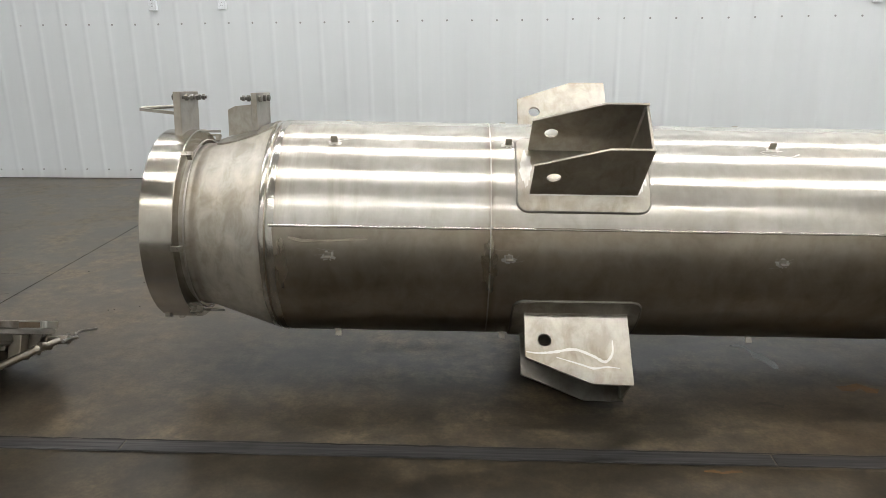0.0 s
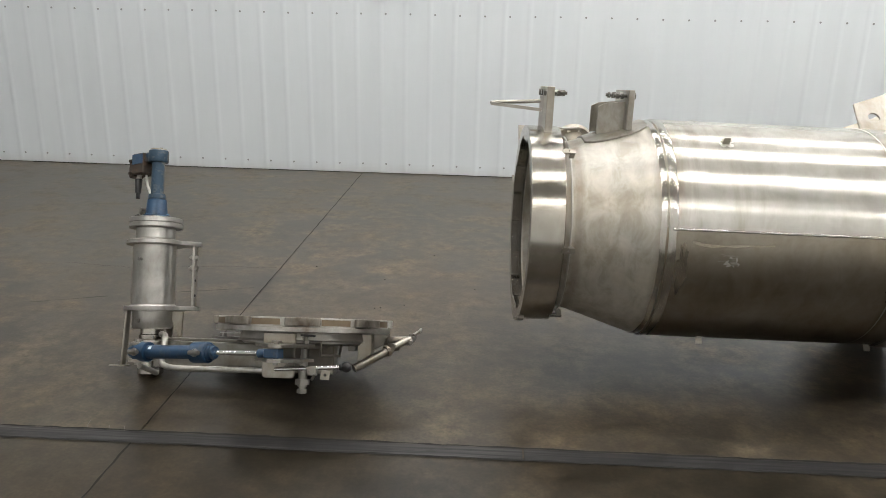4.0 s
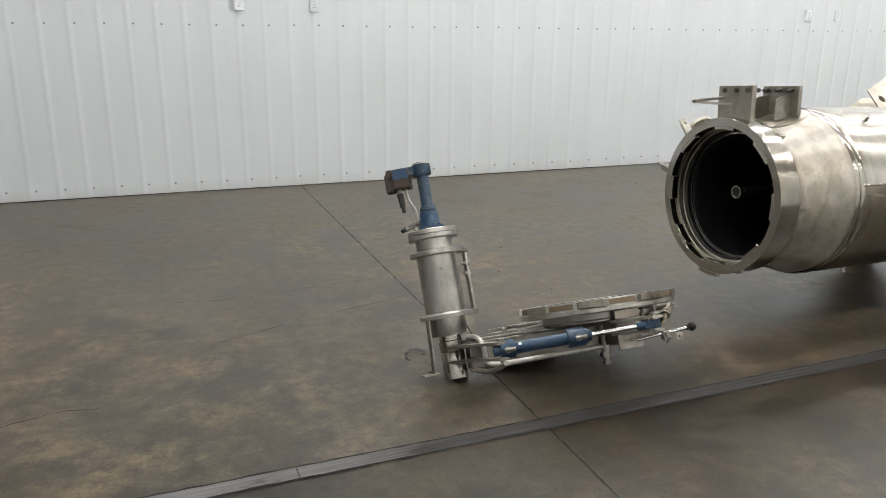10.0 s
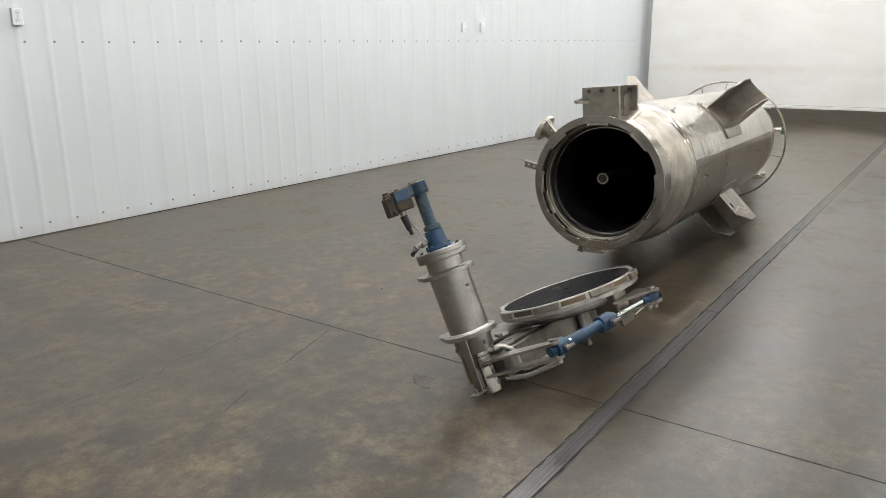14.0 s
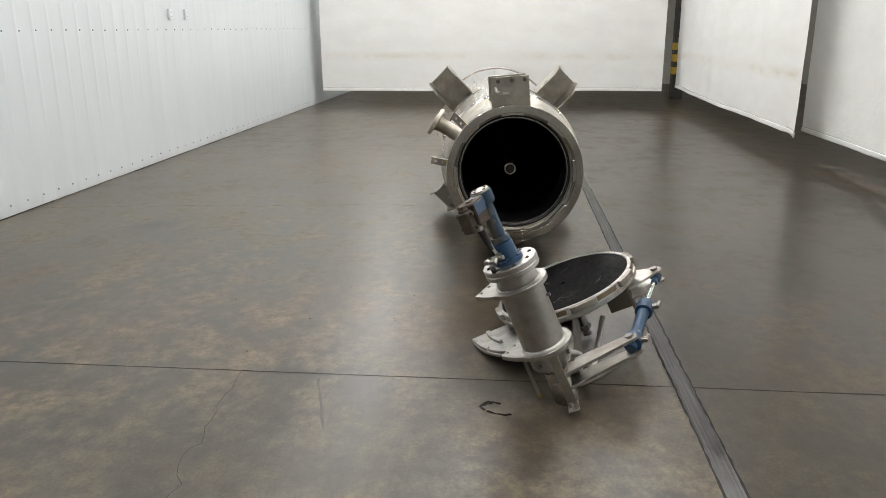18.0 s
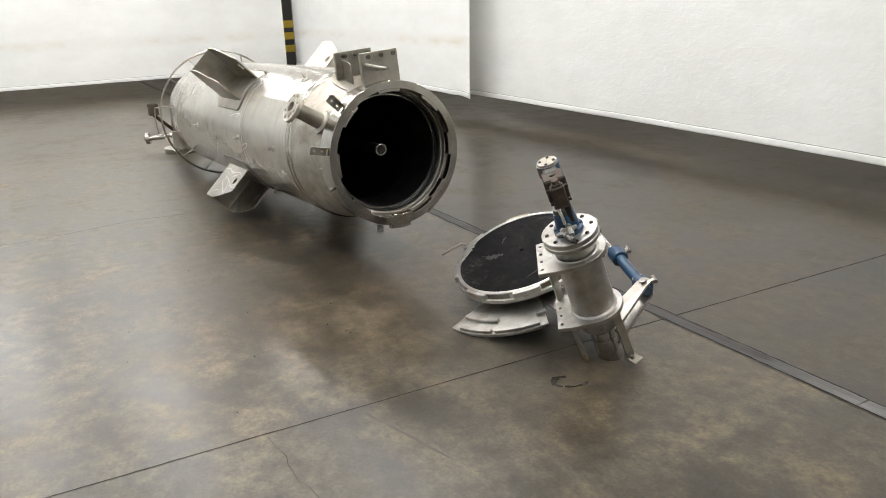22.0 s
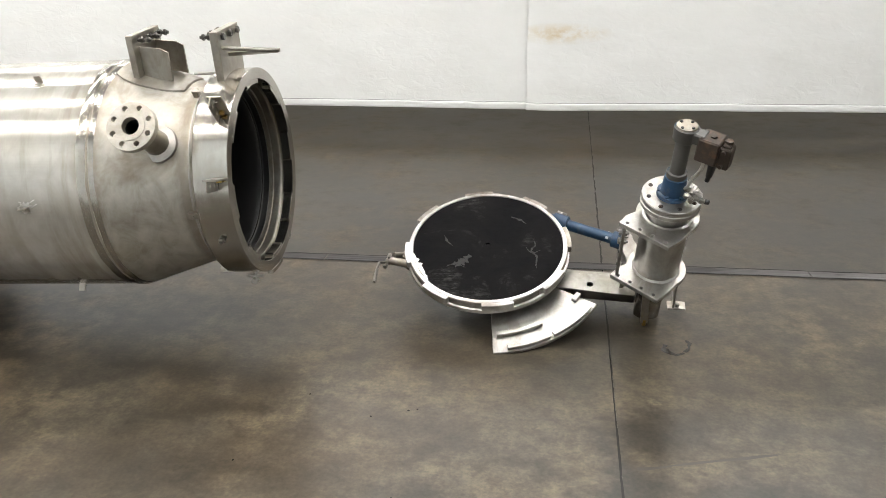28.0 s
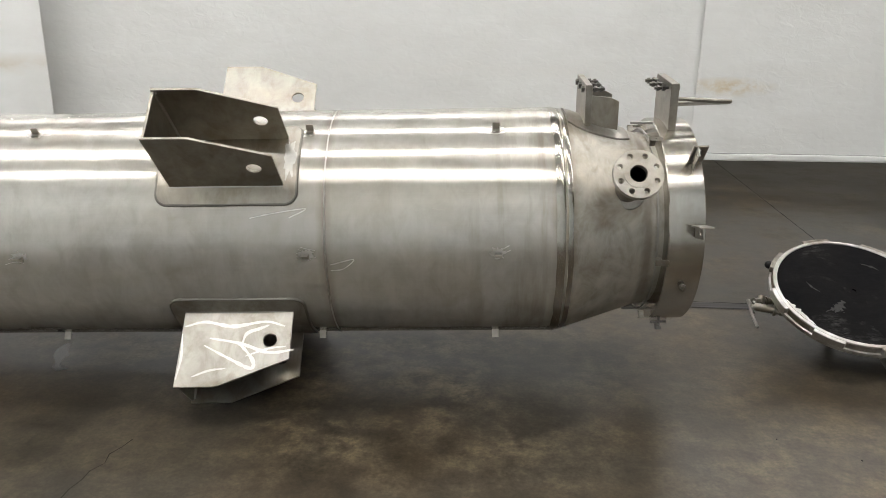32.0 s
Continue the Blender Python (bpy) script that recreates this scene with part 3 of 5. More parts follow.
for sy, end in ((-0.039, 1.6), (0.039, 15.5)):
    ragged(bm, [(-11.5, sy), (end, sy)], 0.013, 0.0034, 0.05, 0.003, 21)
part("strip_edge", bm, GROUT, cover, "dark ragged edge along the strip", smooth=0)


# ---- north wall ----
PITCH, SCREW0 = 0.2286, -1.067


def ribbed_sheet(x0, x1, y, z0, z1):
    """Sheet metal with narrow upright ribs that stand out towards -y."""
    xs = []
    k = math.floor((x0 - SCREW0) / PITCH) - 1
    while SCREW0 + k * PITCH < x1 + PITCH:
        c = SCREW0 + k * PITCH - 0.045
        xs += [(c - 0.034, 0.0), (c - 0.022, 0.0010), (c - 0.009, 0.0036), (c + 0.009, 0.0036), (c + 0.022, 0.0010), (c + 0.034, 0.0), (c + 0.114, 0.0)]
        k += 1
    xs = [(x, d) for x, d in xs if x0 < x < x1]
    xs = [(x0, 0.0)] + xs + [(x1, 0.0)]
    zs = [z0, 0.4, 1.0, 1.49, 2.2, 3.2, z1]
    bm = bmesh.new()
    cols = [[bm.verts.new((x, wall_y(x) - d + 0.004 * noise.noise((x * 1.3, z * 0.9, 2.0)), z)) for z in zs] for x, d in xs]
    for a, b in zip(cols, cols[1:]):
        for i in range(len(zs) - 1):
            bm.faces.new((a[i], b[i], b[i + 1], a[i + 1]))
    return bm


north = tagged(part("wall_north", ribbed_sheet(WEST, EAST, NORTH, 0.006, CEILING), WALL, smooth=30), "white painted ribbed sheet-metal wall with screw rows", "wall", kind="structure")
bm = bmesh.new()
box(bm, ((WEST + EAST) / 2, NORTH + 0.21, CEILING / 2), (EAST - WEST, 0.1, CEILING))
part("wall_backing", bm, DARKWALL, north, smooth=0)
bm = bmesh.new()
rod(bm, (0, 0.002, 0), (0, -0.003, 0), 0.009, 12)
rod(bm, (0, -0.003, 0), (0, -0.008, 0), 0.005, 6)
screw = part("screw", bm, WASHER, north, m=Matrix.Translation((SCREW0, wall_y(SCREW0), 1.488)))
for k in range(-34, 46):
    for z in (1.488, 0.09):
        if (k, z) != (0, 1.488):
            again(screw, Matrix.Translation((SCREW0 + k * PITCH, wall_y(SCREW0 + k * PITCH), z + 0.003 * math.sin(k * 7.1))))

# Dark strips stand in for the shaded slit under the wall sheet.
rnd = random.Random(44)
x = -9.0
while x < 9.0:
    n = rnd.uniform(0.25, 1.6)
    h = rnd.choice((0.0, 0.0, 0.004, 0.006, 0.009))
    if h:
        bm = bmesh.new()
        box(bm, (x + n / 2, wall_y(x + n / 2) - 0.008, 0.001 + h / 2), (n, 0.008, h))
        part("gap_shade", bm, GROUT, north, smooth=0)
    x += n + rnd.uniform(0.0, 0.5)


def outlet(x, z):
    o = thing("wall_outlet", Matrix.Translation((x, wall_y(x) - 0.019, z)), "white double power socket plate on the sheet-metal wall", "outlet", "wall outlets")
    bm = bmesh.new()
    box(bm, (0, 0, 0), (0.078, 0.03, 0.122))
    part("cover_plate", bm, OUTLET, o, bevel=0.003)
    for dz in (0.026, -0.026):
        bm = bmesh.new()
        box(bm, (0, -0.0165, dz), (0.034, 0.004, 0.03))
        f = part("socket_face", bm, OUTLET, o, bevel=0.001)
        for dx, h in ((-0.007, 0.010), (0.007, 0.008)):
            bm = bmesh.new()
            box(bm, (dx, -0.019, dz + 0.003), (0.003, 0.002, h))
            part("slot", bm, SLOT, f, smooth=0)
    bm = bmesh.new()
    rod(bm, (0, -0.014, 0), (0, -0.017, 0), 0.0035, 8)
    part("plate_screw", bm, BOLT, o)


for ox, oz in ((-3.15, 1.672), (-2.48, 1.672), (3.38, 1.66), (3.83, 1.665)):
    outlet(ox, oz)


def wall(name, c, s, material, label):
    bm = bmesh.new()
    box(bm, c, s)
    return tagged(part(name, bm, material, smooth=0), label, "wall", kind="structure")


wall("wall_west", (WEST - 0.1, (SOUTH + NORTH) / 2, CEILING / 2), (0.2, NORTH - SOUTH, CEILING), WESTWALL, "unseen pale closing wall that throws light back")
wall("wall_south", ((WEST + EAST) / 2, SOUTH - 0.1, CEILING / 2), (EAST - WEST, 0.2, CEILING), DARKWALL, "unseen closing wall behind the curtains, dark in place of dim light")
wall("wall_east", (EAST + 0.1, (SOUTH + NORTH) / 2, CEILING / 2), (0.2, NORTH - SOUTH, CEILING), DARKWALL, "unseen closing wall behind the curtains, dark in place of dim light")
bm = bmesh.new()
box(bm, ((WEST + EAST) / 2, (SOUTH + NORTH) / 2, CEILING + 0.1), (EAST - WEST + 0.4, NORTH - SOUTH + 0.4, 0.2))
tagged(part("ceiling", bm, CEIL, smooth=0), "plain pale hall ceiling", "ceiling", kind="structure")

# strip lamps under the ceiling
first = None
for y in LAMP_ROWS:
    for k in range(1 if y > 5 else 0, 5):
        x = -5.3 + 3.3 * k
        if first is None:
            first = thing("strip_lamp", pose(x, y, CEILING), "long white strip lamp out of view under the ceiling, lit; some copies added as fill", "lamp", "ceiling strip lamps")
            bm = bmesh.new()
            box(bm, (0, 0, -0.035), (3.28, 0.16, 0.07))
            part("housing", bm, HOUSING, first, bevel=0.01)
            bm = bmesh.new()
            box(bm, (0, 0, -0.078), (3.24, 0.115, 0.014))
            part("diffuser", bm, GLOW, first, "glowing diffuser", smooth=0)
        else:
            copy_thing(first, pose(x, y, CEILING))
# Extra copies added as fill behind the curtains and at both hall ends.
for x in (-7.0, -0.5, 5.0, 12.0):
    copy_thing(first, pose(x, -6.0, CEILING))
copy_thing(first, pose(12.6, 3.4, CEILING, 0, 0, 90))
copy_thing(first, pose(-8.6, 3.8, CEILING))
copy_thing(first, pose(9.0, 4.85, CEILING, 0, 0, 90))
copy_thing(first, pose(11.6, 6.2, CEILING))


# ---- curtains ----
def curtain(pts, bottom, seed, label, ripple=0.02, curl=0.0, top=3.3, tilt=0.0, cloth=VINYL):
    """A hanging vinyl curtain along pts (x, y) with a hem pocket at its foot. curl: how far its first upright edge rolls over."""
    rnd = random.Random(seed)
    ph = [rnd.uniform(0, 6.28) for _ in range(4)]
    path = []
    for (x0, y0), (x1, y1) in zip(pts, pts[1:]):
        n = max(4, int(math.hypot(x1 - x0, y1 - y0) / 0.09))
        path += [(x0 + (x1 - x0) * k / n, y0 + (y1 - y0) * k / n) for k in range(n)]
    path.append(pts[-1])
    dx, dy = path[-1][0] - path[0][0], path[-1][1] - path[0][1]
    ln = math.hypot(dx, dy)
    nx, ny = -dy / ln, dx / ln

    def at(i, z, off):
        x, y = path[i]
        q = i / (len(path) - 1) * ln
        lift = min(1.0, (z - bottom) / 1.2)
        w = ripple * (math.sin(q * 1.35 + ph[0]) + 0.5 * math.sin(q * 3.1 + ph[1] + 0.35 * z) + 0.22 * math.sin(q * 7.7 + ph[2] - 0.5 * z)) * (0.75 + 0.25 * lift)
        w += ripple * 0.5 * noise.noise((q * 2.2, z * 1.7, seed))
        if curl:
            w += curl * math.exp(-q / 0.16) * (1 - 0.35 * lift) - 0.5 * curl * math.exp(-((q - 0.35) / 0.14) ** 2)
        return (x + nx * (w + off), y + ny * (w + off), z + 0.006 * math.sin(q * 0.9 + ph[3]) * (1 - lift) + tilt * (q / ln - 0.5) * (1 - lift))

    top_ob = thing("curtain", Matrix(), label, "curtain", "white vinyl curtains")

    def skin(z0, z1, nz, h0, h1):
        bm = bmesh.new()
        layers = []
        for off in (h0, h1):
            layers.append([[bm.verts.new(at(i, z0 + (z1 - z0) * k / nz, off)) for k in range(nz + 1)] for i in range(len(path))])
        for g in layers:
            for a, b in zip(g, g[1:]):
                for k in range(nz):
                    bm.faces.new((a[k], b[k], b[k + 1], a[k + 1]))
        g, h = layers
        for i in range(len(path) - 1):
            for k in (0, nz):
                bm.faces.new((g[i][k], g[i + 1][k], h[i + 1][k], h[i][k]))
        for i in (0, len(path) - 1):
            for k in range(nz):
                bm.faces.new((g[i][k], g[i][k + 1], h[i][k + 1], h[i][k]))
        return bm

    part("sheet", skin(bottom + 0.05, top, 40, -0.0015, 0.0015), cloth, top_ob, smooth=60)
    part("hem", skin(bottom, bottom + 0.056, 3, -0.010, 0.010), VINYL, top_ob, "doubled hem pocket", bevel=0.002, smooth=60)
    # Grey strip painted in for the groove's shadow above the hem.
    part("hem_shadow_line", skin(bottom + 0.054, bottom + 0.061, 1, -0.0035, 0.0035), SEAM, top_ob, "grey strip standing in for the groove's shadow over the hem", smooth=60)
    part("rail", pipe(bmesh.new(), [at(i, top + 0.012, 0.0) for i in range(0, len(path), 4)] + [at(len(path) - 1, top + 0.012, 0.0)], 0.014, 10), BOLT, top_ob, "steel rail that carries the curtain")
    for i in range(3, len(path), 22):
        q = Vector(at(i, top + 0.02, 0.0))
        part("hanger", rod(bmesh.new(), q, (q.x, q.y, CEILING + 0.01), 0.006, 8), BOLT, top_ob)
    for i in (0, len(path) - 1):
        for off in (-0.008, 0.008):
            p = Vector(at(i, bottom + 0.03, off))
            q = Vector(path[1]) - Vector(path[0])
            q = Vector((q.x, q.y, 0)).normalized() * (0.03 if i == 0 else -0.03)
            part("grommet", rod(bmesh.new(), p + q, p + q + Vector((nx, ny, 0)) * (0.003 if off > 0 else -0.003), 0.008, 12), BOLT, top_ob)
    return top_ob


curtain([(9.56, 7.08), (9.5, 0.455)], 0.300, 11, "white vinyl curtain across the hall's end with a stained band", 0.02, tilt=0.015)
curtain([(3.23, 0.04), (5.0, 0.065), (9.88, 0.14)], 0.316, 12, "white vinyl curtain panel with curled edge and brown stain band", 0.02, 0.05, tilt=0.065)
curtain([(3.95, -0.25), (1.0, -0.28), (-2.1, -0.325), (-2.6, -0.335)], 0.262, 13, "white vinyl curtain panel, finely wrinkled, hung above the floor", 0.014, tilt=-0.03, cloth=CREASED)
curtain([(-2.135, -0.262), (-6.0, -0.32), (-11.9, -0.40)], 0.245, 14, "white vinyl curtain panel with a brown stain, hung above the floor", 0.012, 0.03, cloth=STAINED)

# striped guard post that shows between the curtains
guard = thing("guard_post", pose(11.4, -0.19, 0), "dark steel rack upright with yellow stripes behind the curtains", "post")
part("post", box(bmesh.new(), (0, 0, 1.6), (0.24, 0.24, 3.2)), DARKPOST, guard, bevel=0.01)
stripe = part("stripe", box(bmesh.new(), (0, 0, 0), (0.248, 0.248, 0.15)), YELLOW, guard, m=pose(0, 0, 0.86), bevel=0.006)
for z in (0.60, 1.10):
    again(stripe, pose(0, 0, z))

# ---- the tank ----
E1 = Vector((1, 0.062, -0.026)).normalized()
E2 = Vector((0, 0, 1)).cross(E1).normalized()
E3 = E1.cross(E2)
TANK = Matrix((E1, E2, E3)).transposed().to_4x4()
TANK.translation = (0, 3.285, 0.630)
tank = thing("pressure_vessel", TANK, "long stainless steel tank lying on its side, open at one end", "tank")
R = 0.45


def on_drum(s, deg, r=R):
    """The pose on the drum at s along it and deg round it: x along, y tangential, z outwards."""
    a = radians(deg)
    out, tan = Vector((0, math.cos(a), math.sin(a))), Vector((0, -math.sin(a), math.cos(a)))
    m = Matrix((Vector((1, 0, 0)), -tan, out)).transposed().to_4x4()
    m.translation = Vector((s, 0, 0)) + out * r
    return m


part("neck", lathe(bmesh.new(), [
    (-1.159, 0.322), (-1.159, 0.338), (-1.148, 0.3385), (-1.140, 0.341), (-1.132, 0.3465), (-1.124, 0.3475), (-1.117, 0.3445), (-1.110, 0.3440), (-1.102, 0.3485), (-1.0849, 0.3528)], 128), CONE, tank, "short neck with a weld bead behind the mouth ring", smooth=40)
part("cone", lathe(bmesh.new(), [(-1.0851, 0.340), (-1.0851, 0.353), (-0.95, 0.3975), (-0.83, 0.437), (-0.81, 0.4425), (-0.797, 0.4462), (-0.797, 0.43)], 128), CONE, tank, "bead-blasted cone with brown stains", smooth=25)
part("far_head", lathe(bmesh.new(), [(1.83, 0.4495), (1.862, 0.449), (1.872, 0.443), (2.03, 0.441), (2.07, 0.432), (2.3, 0.40), (2.6, 0.29), (2.9, 0.17), (3.0, 0.13), (3.25, 0.125)], 128), SHELL, tank, "tapered far head", smooth=25)


def rolled(s0, s1, d0, d1, n):
    """A rolled plate of the drum from d0 to d1 degrees round it."""
    bm = bmesh.new()
    ss = [s0, s0 + 0.02] + [s0 + (s1 - s0) * k / 8 for k in range(1, 9)]
    rows = []
    for s in ss:
        row = []
        for k in range(n + 1):
            d = radians(d0 + (d1 - d0) * k / n)
            r = R - (0.0035 * max(0.0, 1 - (s + 0.797) / 0.02) if s < -0.7 else 0.0)
            row.append(bm.verts.new((s, r * math.cos(d), r * math.sin(d))))
        rows.append(row)
    for a, b in zip(rows, rows[1:]):
        for k in range(n):
            bm.faces.new((a[k], a[k + 1], b[k + 1], b[k]))
    return bm


# Drum in two tones: plates from 165 to 282 degrees take the darker steel.
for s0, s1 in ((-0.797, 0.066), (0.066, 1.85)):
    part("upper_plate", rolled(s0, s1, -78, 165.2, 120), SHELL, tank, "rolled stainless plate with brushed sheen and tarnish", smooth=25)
    part("lower_plate", rolled(s0, s1, 165.2, 282, 60), MILL, tank, "dull brownish rolled plate, darker than the upper one", smooth=25)
part("bore_lining", lathe(bmesh.new(), [(-1.1875, 0.3395), (-1.187, 0.332), (-1.165, 0.3305), (-1.157, 0.319), (-1.14, 0.314), (-0.9, 0.313), (-0.7, 0.40), (1.6, 0.40), (2.2, 0.3), (2.4, 0.002)], 96), LINING, tank, "black rubber lining inside the tank")
part("seat_ring", lathe(bmesh.new(), [(-1.236, 0.3668), (-1.236, 0.352), (-1.233, 0.3490), (-1.206, 0.3480), (-1.203, 0.3410), (-1.186, 0.3400), (-1.184, 0.334), (-1.163, 0.334), (-1.163, 0.3668)], 128, True), PLATE, tank, "stepped sealing seat of dull steel", smooth=25)
part("mouth_ring", lathe(bmesh.new(), [(-1.2875, 0.4025), (-1.286, 0.404), (-1.161, 0.404), (-1.158, 0.4015), (-1.158, 0.321), (-1.162, 0.321), (-1.162, 0.3675), (-1.2505, 0.3675), (-1.2505, 0.361), (-1.2865, 0.361), (-1.2875, 0.362)], 144, True), RING, tank, "heavy machined mouth ring", smooth=25)

# bayonet teeth round the mouth
LOBES = 8
to_face = Matrix(((0, 0, 1, 0), (1, 0, 0, 0), (0, 1, 0, 0), (0, 0, 0, 1)))
for k in range(LOBES):
    mid, half = radians(42.0 + 45 * k), radians(10.4)
    rim = [(0.3445 * math.cos(mid + half * f), 0.3445 * math.sin(mid + half * f)) for f in (-0.96, -0.6, -0.2, 0.2, 0.6, 0.96)]
    rim += [(rr * math.cos(mid + half * f), rr * math.sin(mid + half * f)) for f, rr in ((1, 0.347), (1.06, 0.3622), (0.5, 0.3622), (0, 0.3622), (-0.5, 0.3622), (-1.06, 0.3622), (-1, 0.347))]
    part("bayonet_tooth", plate(bmesh.new(), rim, [], -1.2877, -1.2500, to_face), RING, tank, bevel=0.0015, smooth=25)
bm = sheet_on_drum(bmesh.new(), -1.2872, -1.262, radians(-99), radians(-81), 0.403, 0.424)
part("lip_stop", bm, RING, tank, bevel=0.002)
bm = sheet_on_drum(bmesh.new(), -1.287, -1.264, radians(-123), radians(-118), 0.403, 0.413)
part("lip_stop", bm, SMUT, tank, bevel=0.001)

# pipe in the middle of the bore
centre = part("centre_pipe", pipe(bmesh.new(), [(-1.13, 0.0, 0.0), (2.3, 0.0, 0.0)], 0.031, 24), LINING, tank, "black rubber-covered pipe along the bore", m=pose(0, 0.02, 0.012))
part("pipe_end", lathe(bmesh.new(), [(-1.142, 0.035), (-1.132, 0.036), (-1.122, 0.033), (-1.122, 0.026), (-1.142, 0.026)], 32, True), RING, centre, "bright steel pipe end")
bm = rod(bmesh.new(), (-1.138, 0, 0), (-1.13, 0, 0), 0.0262, 24)
part("pipe_hollow", bm, LINING, centre)

# weld seams
for s, w in ((0.066, 0.004), (1.85, 0.006), (-1.13, 0.004)):
    r = R if s > -1 else 0.364
    bm = lathe(bmesh.new(), [(s - w, r - 0.002), (s - w * 0.6, r + 0.0007), (s, r + 0.001), (s + w * 0.6, r + 0.0007), (s + w, r - 0.002)], 160)
    for v in bm.verts:
        v.co += 0.0007 * noise.noise_vector(v.co * 60)
    part("ring_weld", bm, WELD, tank)
for s0, s1, deg in ((-0.775, 0.062, 165.3), (0.07, 1.845, 165.1)):
    bm = pipe(bmesh.new(), [(s0 + (s1 - s0) * k / 60, (R + 0.0015) * math.cos(radians(deg + 0.06 * math.sin(k * 1.7))), (R + 0.0015) * math.sin(radians(deg + 0.06 * math.sin(k * 1.7)))) for k in range(61)], 0.0052, 10)
    part("long_weld", bm, RING, tank, "bright rounded seam along the drum")
ripple = [(-0.820, 0.4385), (-0.812, 0.4440), (-0.800, 0.4462), (-0.792, 0.4460), (-0.786, 0.4495), (-0.780, 0.4520), (-0.773, 0.4525), (-0.766, 0.4510), (-0.758, 0.4505), (-0.752, 0.4485)]
bm = lathe(bmesh.new(), ripple, 160)
for v in bm.verts:
    v.co += 0.0014 * noise.noise_vector((v.co.x * 40, v.co.y * 12, v.co.z * 12))
part("knuckle_seam", bm, RING, tank, "rippled polished seam between cone and shell")

# insulation tabs with ground patches
bm = box(bmesh.new(), (0, 0, 0.014), (0.026, 0.005, 0.034))
box(bm, (0, 0.008, 0.004), (0.026, 0.016, 0.004))
tab = part("insulation_tab", bm, PLATE, tank, m=on_drum(-0.55, 118), bevel=0.0008, smooth=0)
rnd = random.Random(5)
for s in (-0.55, 0.137, 1.17):
    for deg in (118, 63.4, 0.3, 179.8, -60, -121):
        if (s, deg) != (-0.55, 118):
            again(tab, on_drum(s, deg))
        if deg in (118, 63.4, 0.3, 179.8):
            bm = bmesh.new()
            n = 26
            rim = []
            for k in range(n):
                a = math.tau * k / n
                f = rnd.uniform(0.45, 1.0)
                x, y = 0.036 * f * math.cos(a), 0.024 * f * math.sin(a)
                rim.append(bm.verts.new((s + x, (R + 0.0009) * math.cos(radians(deg) + y / R), (R + 0.0009) * math.sin(radians(deg) + y / R))))
            mid = bm.verts.new((s, (R + 0.001) * math.cos(radians(deg)), (R + 0.001) * math.sin(radians(deg))))
            for k in range(n):
                bm.faces.new((mid, rim[k], rim[(k + 1) % n]))
            part("ground_patch", bm, BRIGHT, tank, "bright ground patch round a tab")


def stain_patch(s0, s1, d0, d1, radius, seed, material=None, label="brown tarnish with a ragged edge", name="tarnish_patch"):
    """A thin brown tarnish patch with a ragged edge that hugs the tank; radius gives the surface at s."""
    rnd = random.Random(seed)
    bm = bmesh.new()
    n = 44
    rings = []
    for f in (1.0, 0.6, 0.25):
        ring = []
        for k in range(n):
            a = math.tau * k / n
            q = f * (0.72 + 0.45 * noise.noise((2.4 * math.cos(a), 2.4 * math.sin(a), seed * 3.1)) + 0.06 * rnd.uniform(-1, 1))
            s, d = (s0 + s1) / 2 + (s1 - s0) / 2 * q * math.cos(a), radians((d0 + d1) / 2 + (d1 - d0) / 2 * q * math.sin(a))
            r = radius(s) + 0.0008
            ring.append(bm.verts.new((s, r * math.cos(d), r * math.sin(d))))
        rings.append(ring)
    for a, b in zip(rings, rings[1:]):
        for k in range(n):
            bm.faces.new((a[k], a[(k + 1) % n], b[(k + 1) % n], b[k]))
    bm.faces.new(rings[-1])
    part(name, bm, material or PATCH, tank, label)


stain_patch(-0.76, -0.70, 168, 200, lambda s: R, 7)
stain_patch(0.02, 0.11, 168, 200, lambda s: R, 8)
for k, (a, b, c, d) in enumerate(((0.168, 0.225, 122, 147), (0.168, 0.222, 33, 58), (0.60, 0.66, 120, 150))):
    stain_patch(a, b, c, d, lambda s: R + 0.0092, 41 + k, BRIGHT, "bright ground area beside the lug welds", "ground_patch")

def drum_mark(pts, width, material, seed):
    """A thin scratch or scribble on the drum; pts in (along, degrees round)."""
    rnd = random.Random(seed)
    bm = bmesh.new()
    last = None
    line = smooth_path([(s, radians(d) * R, 0) for s, d in pts], 5)
    for i, p in enumerate(line):
        d = (line[min(i + 1, len(line) - 1)] - line[max(i - 1, 0)]).normalized()
        n = Vector((-d.y, d.x, 0)) * width * rnd.uniform(0.3, 1.0) / 2
        pair = [bm.verts.new((q.x, (R + 0.0011) * math.cos(q.y / R), (R + 0.0011) * math.sin(q.y / R))) for q in (p - n, p + n)]
        if last:
            bm.faces.new((last[0], last[1], pair[1], pair[0]))
        last = pair
    part("scratch_mark", bm, material, tank, smooth=0)


rnd = random.Random(77)
for s in (-0.55, 0.137, 1.17):
    for deg in (118, 63.4, 0.3, 179.8):
        for k in range(3):
            ds, dd = rnd.uniform(-0.035, 0.035), rnd.uniform(-4.5, 3.0)
            e = rnd.choice((-1, 1))
            drum_mark([(s + ds - 0.03 * e, deg + dd), (s + ds, deg + dd + rnd.uniform(-1, 1)), (s + ds + rnd.uniform(0.015, 0.04) * e, deg + dd + rnd.uniform(-2, 2))], rnd.uniform(0.002, 0.005), PLATE if deg > 150 else BRIGHT, k)
drum_mark([(0.051, -4.7), (-0.035, -2.1), (0.004, -6.7), (0.05, -7.5)], 0.006, BRIGHT, 21)
drum_mark([(0.33, 17.3), (0.24, 19.5), (0.13, 21.3), (0.19, 17.3)], 0.005, BRIGHT, 22)
drum_mark([(1.27, 122), (1.22, 124), (1.12, 121), (1.20, 118.5)], 0.006, BRIGHT, 23)
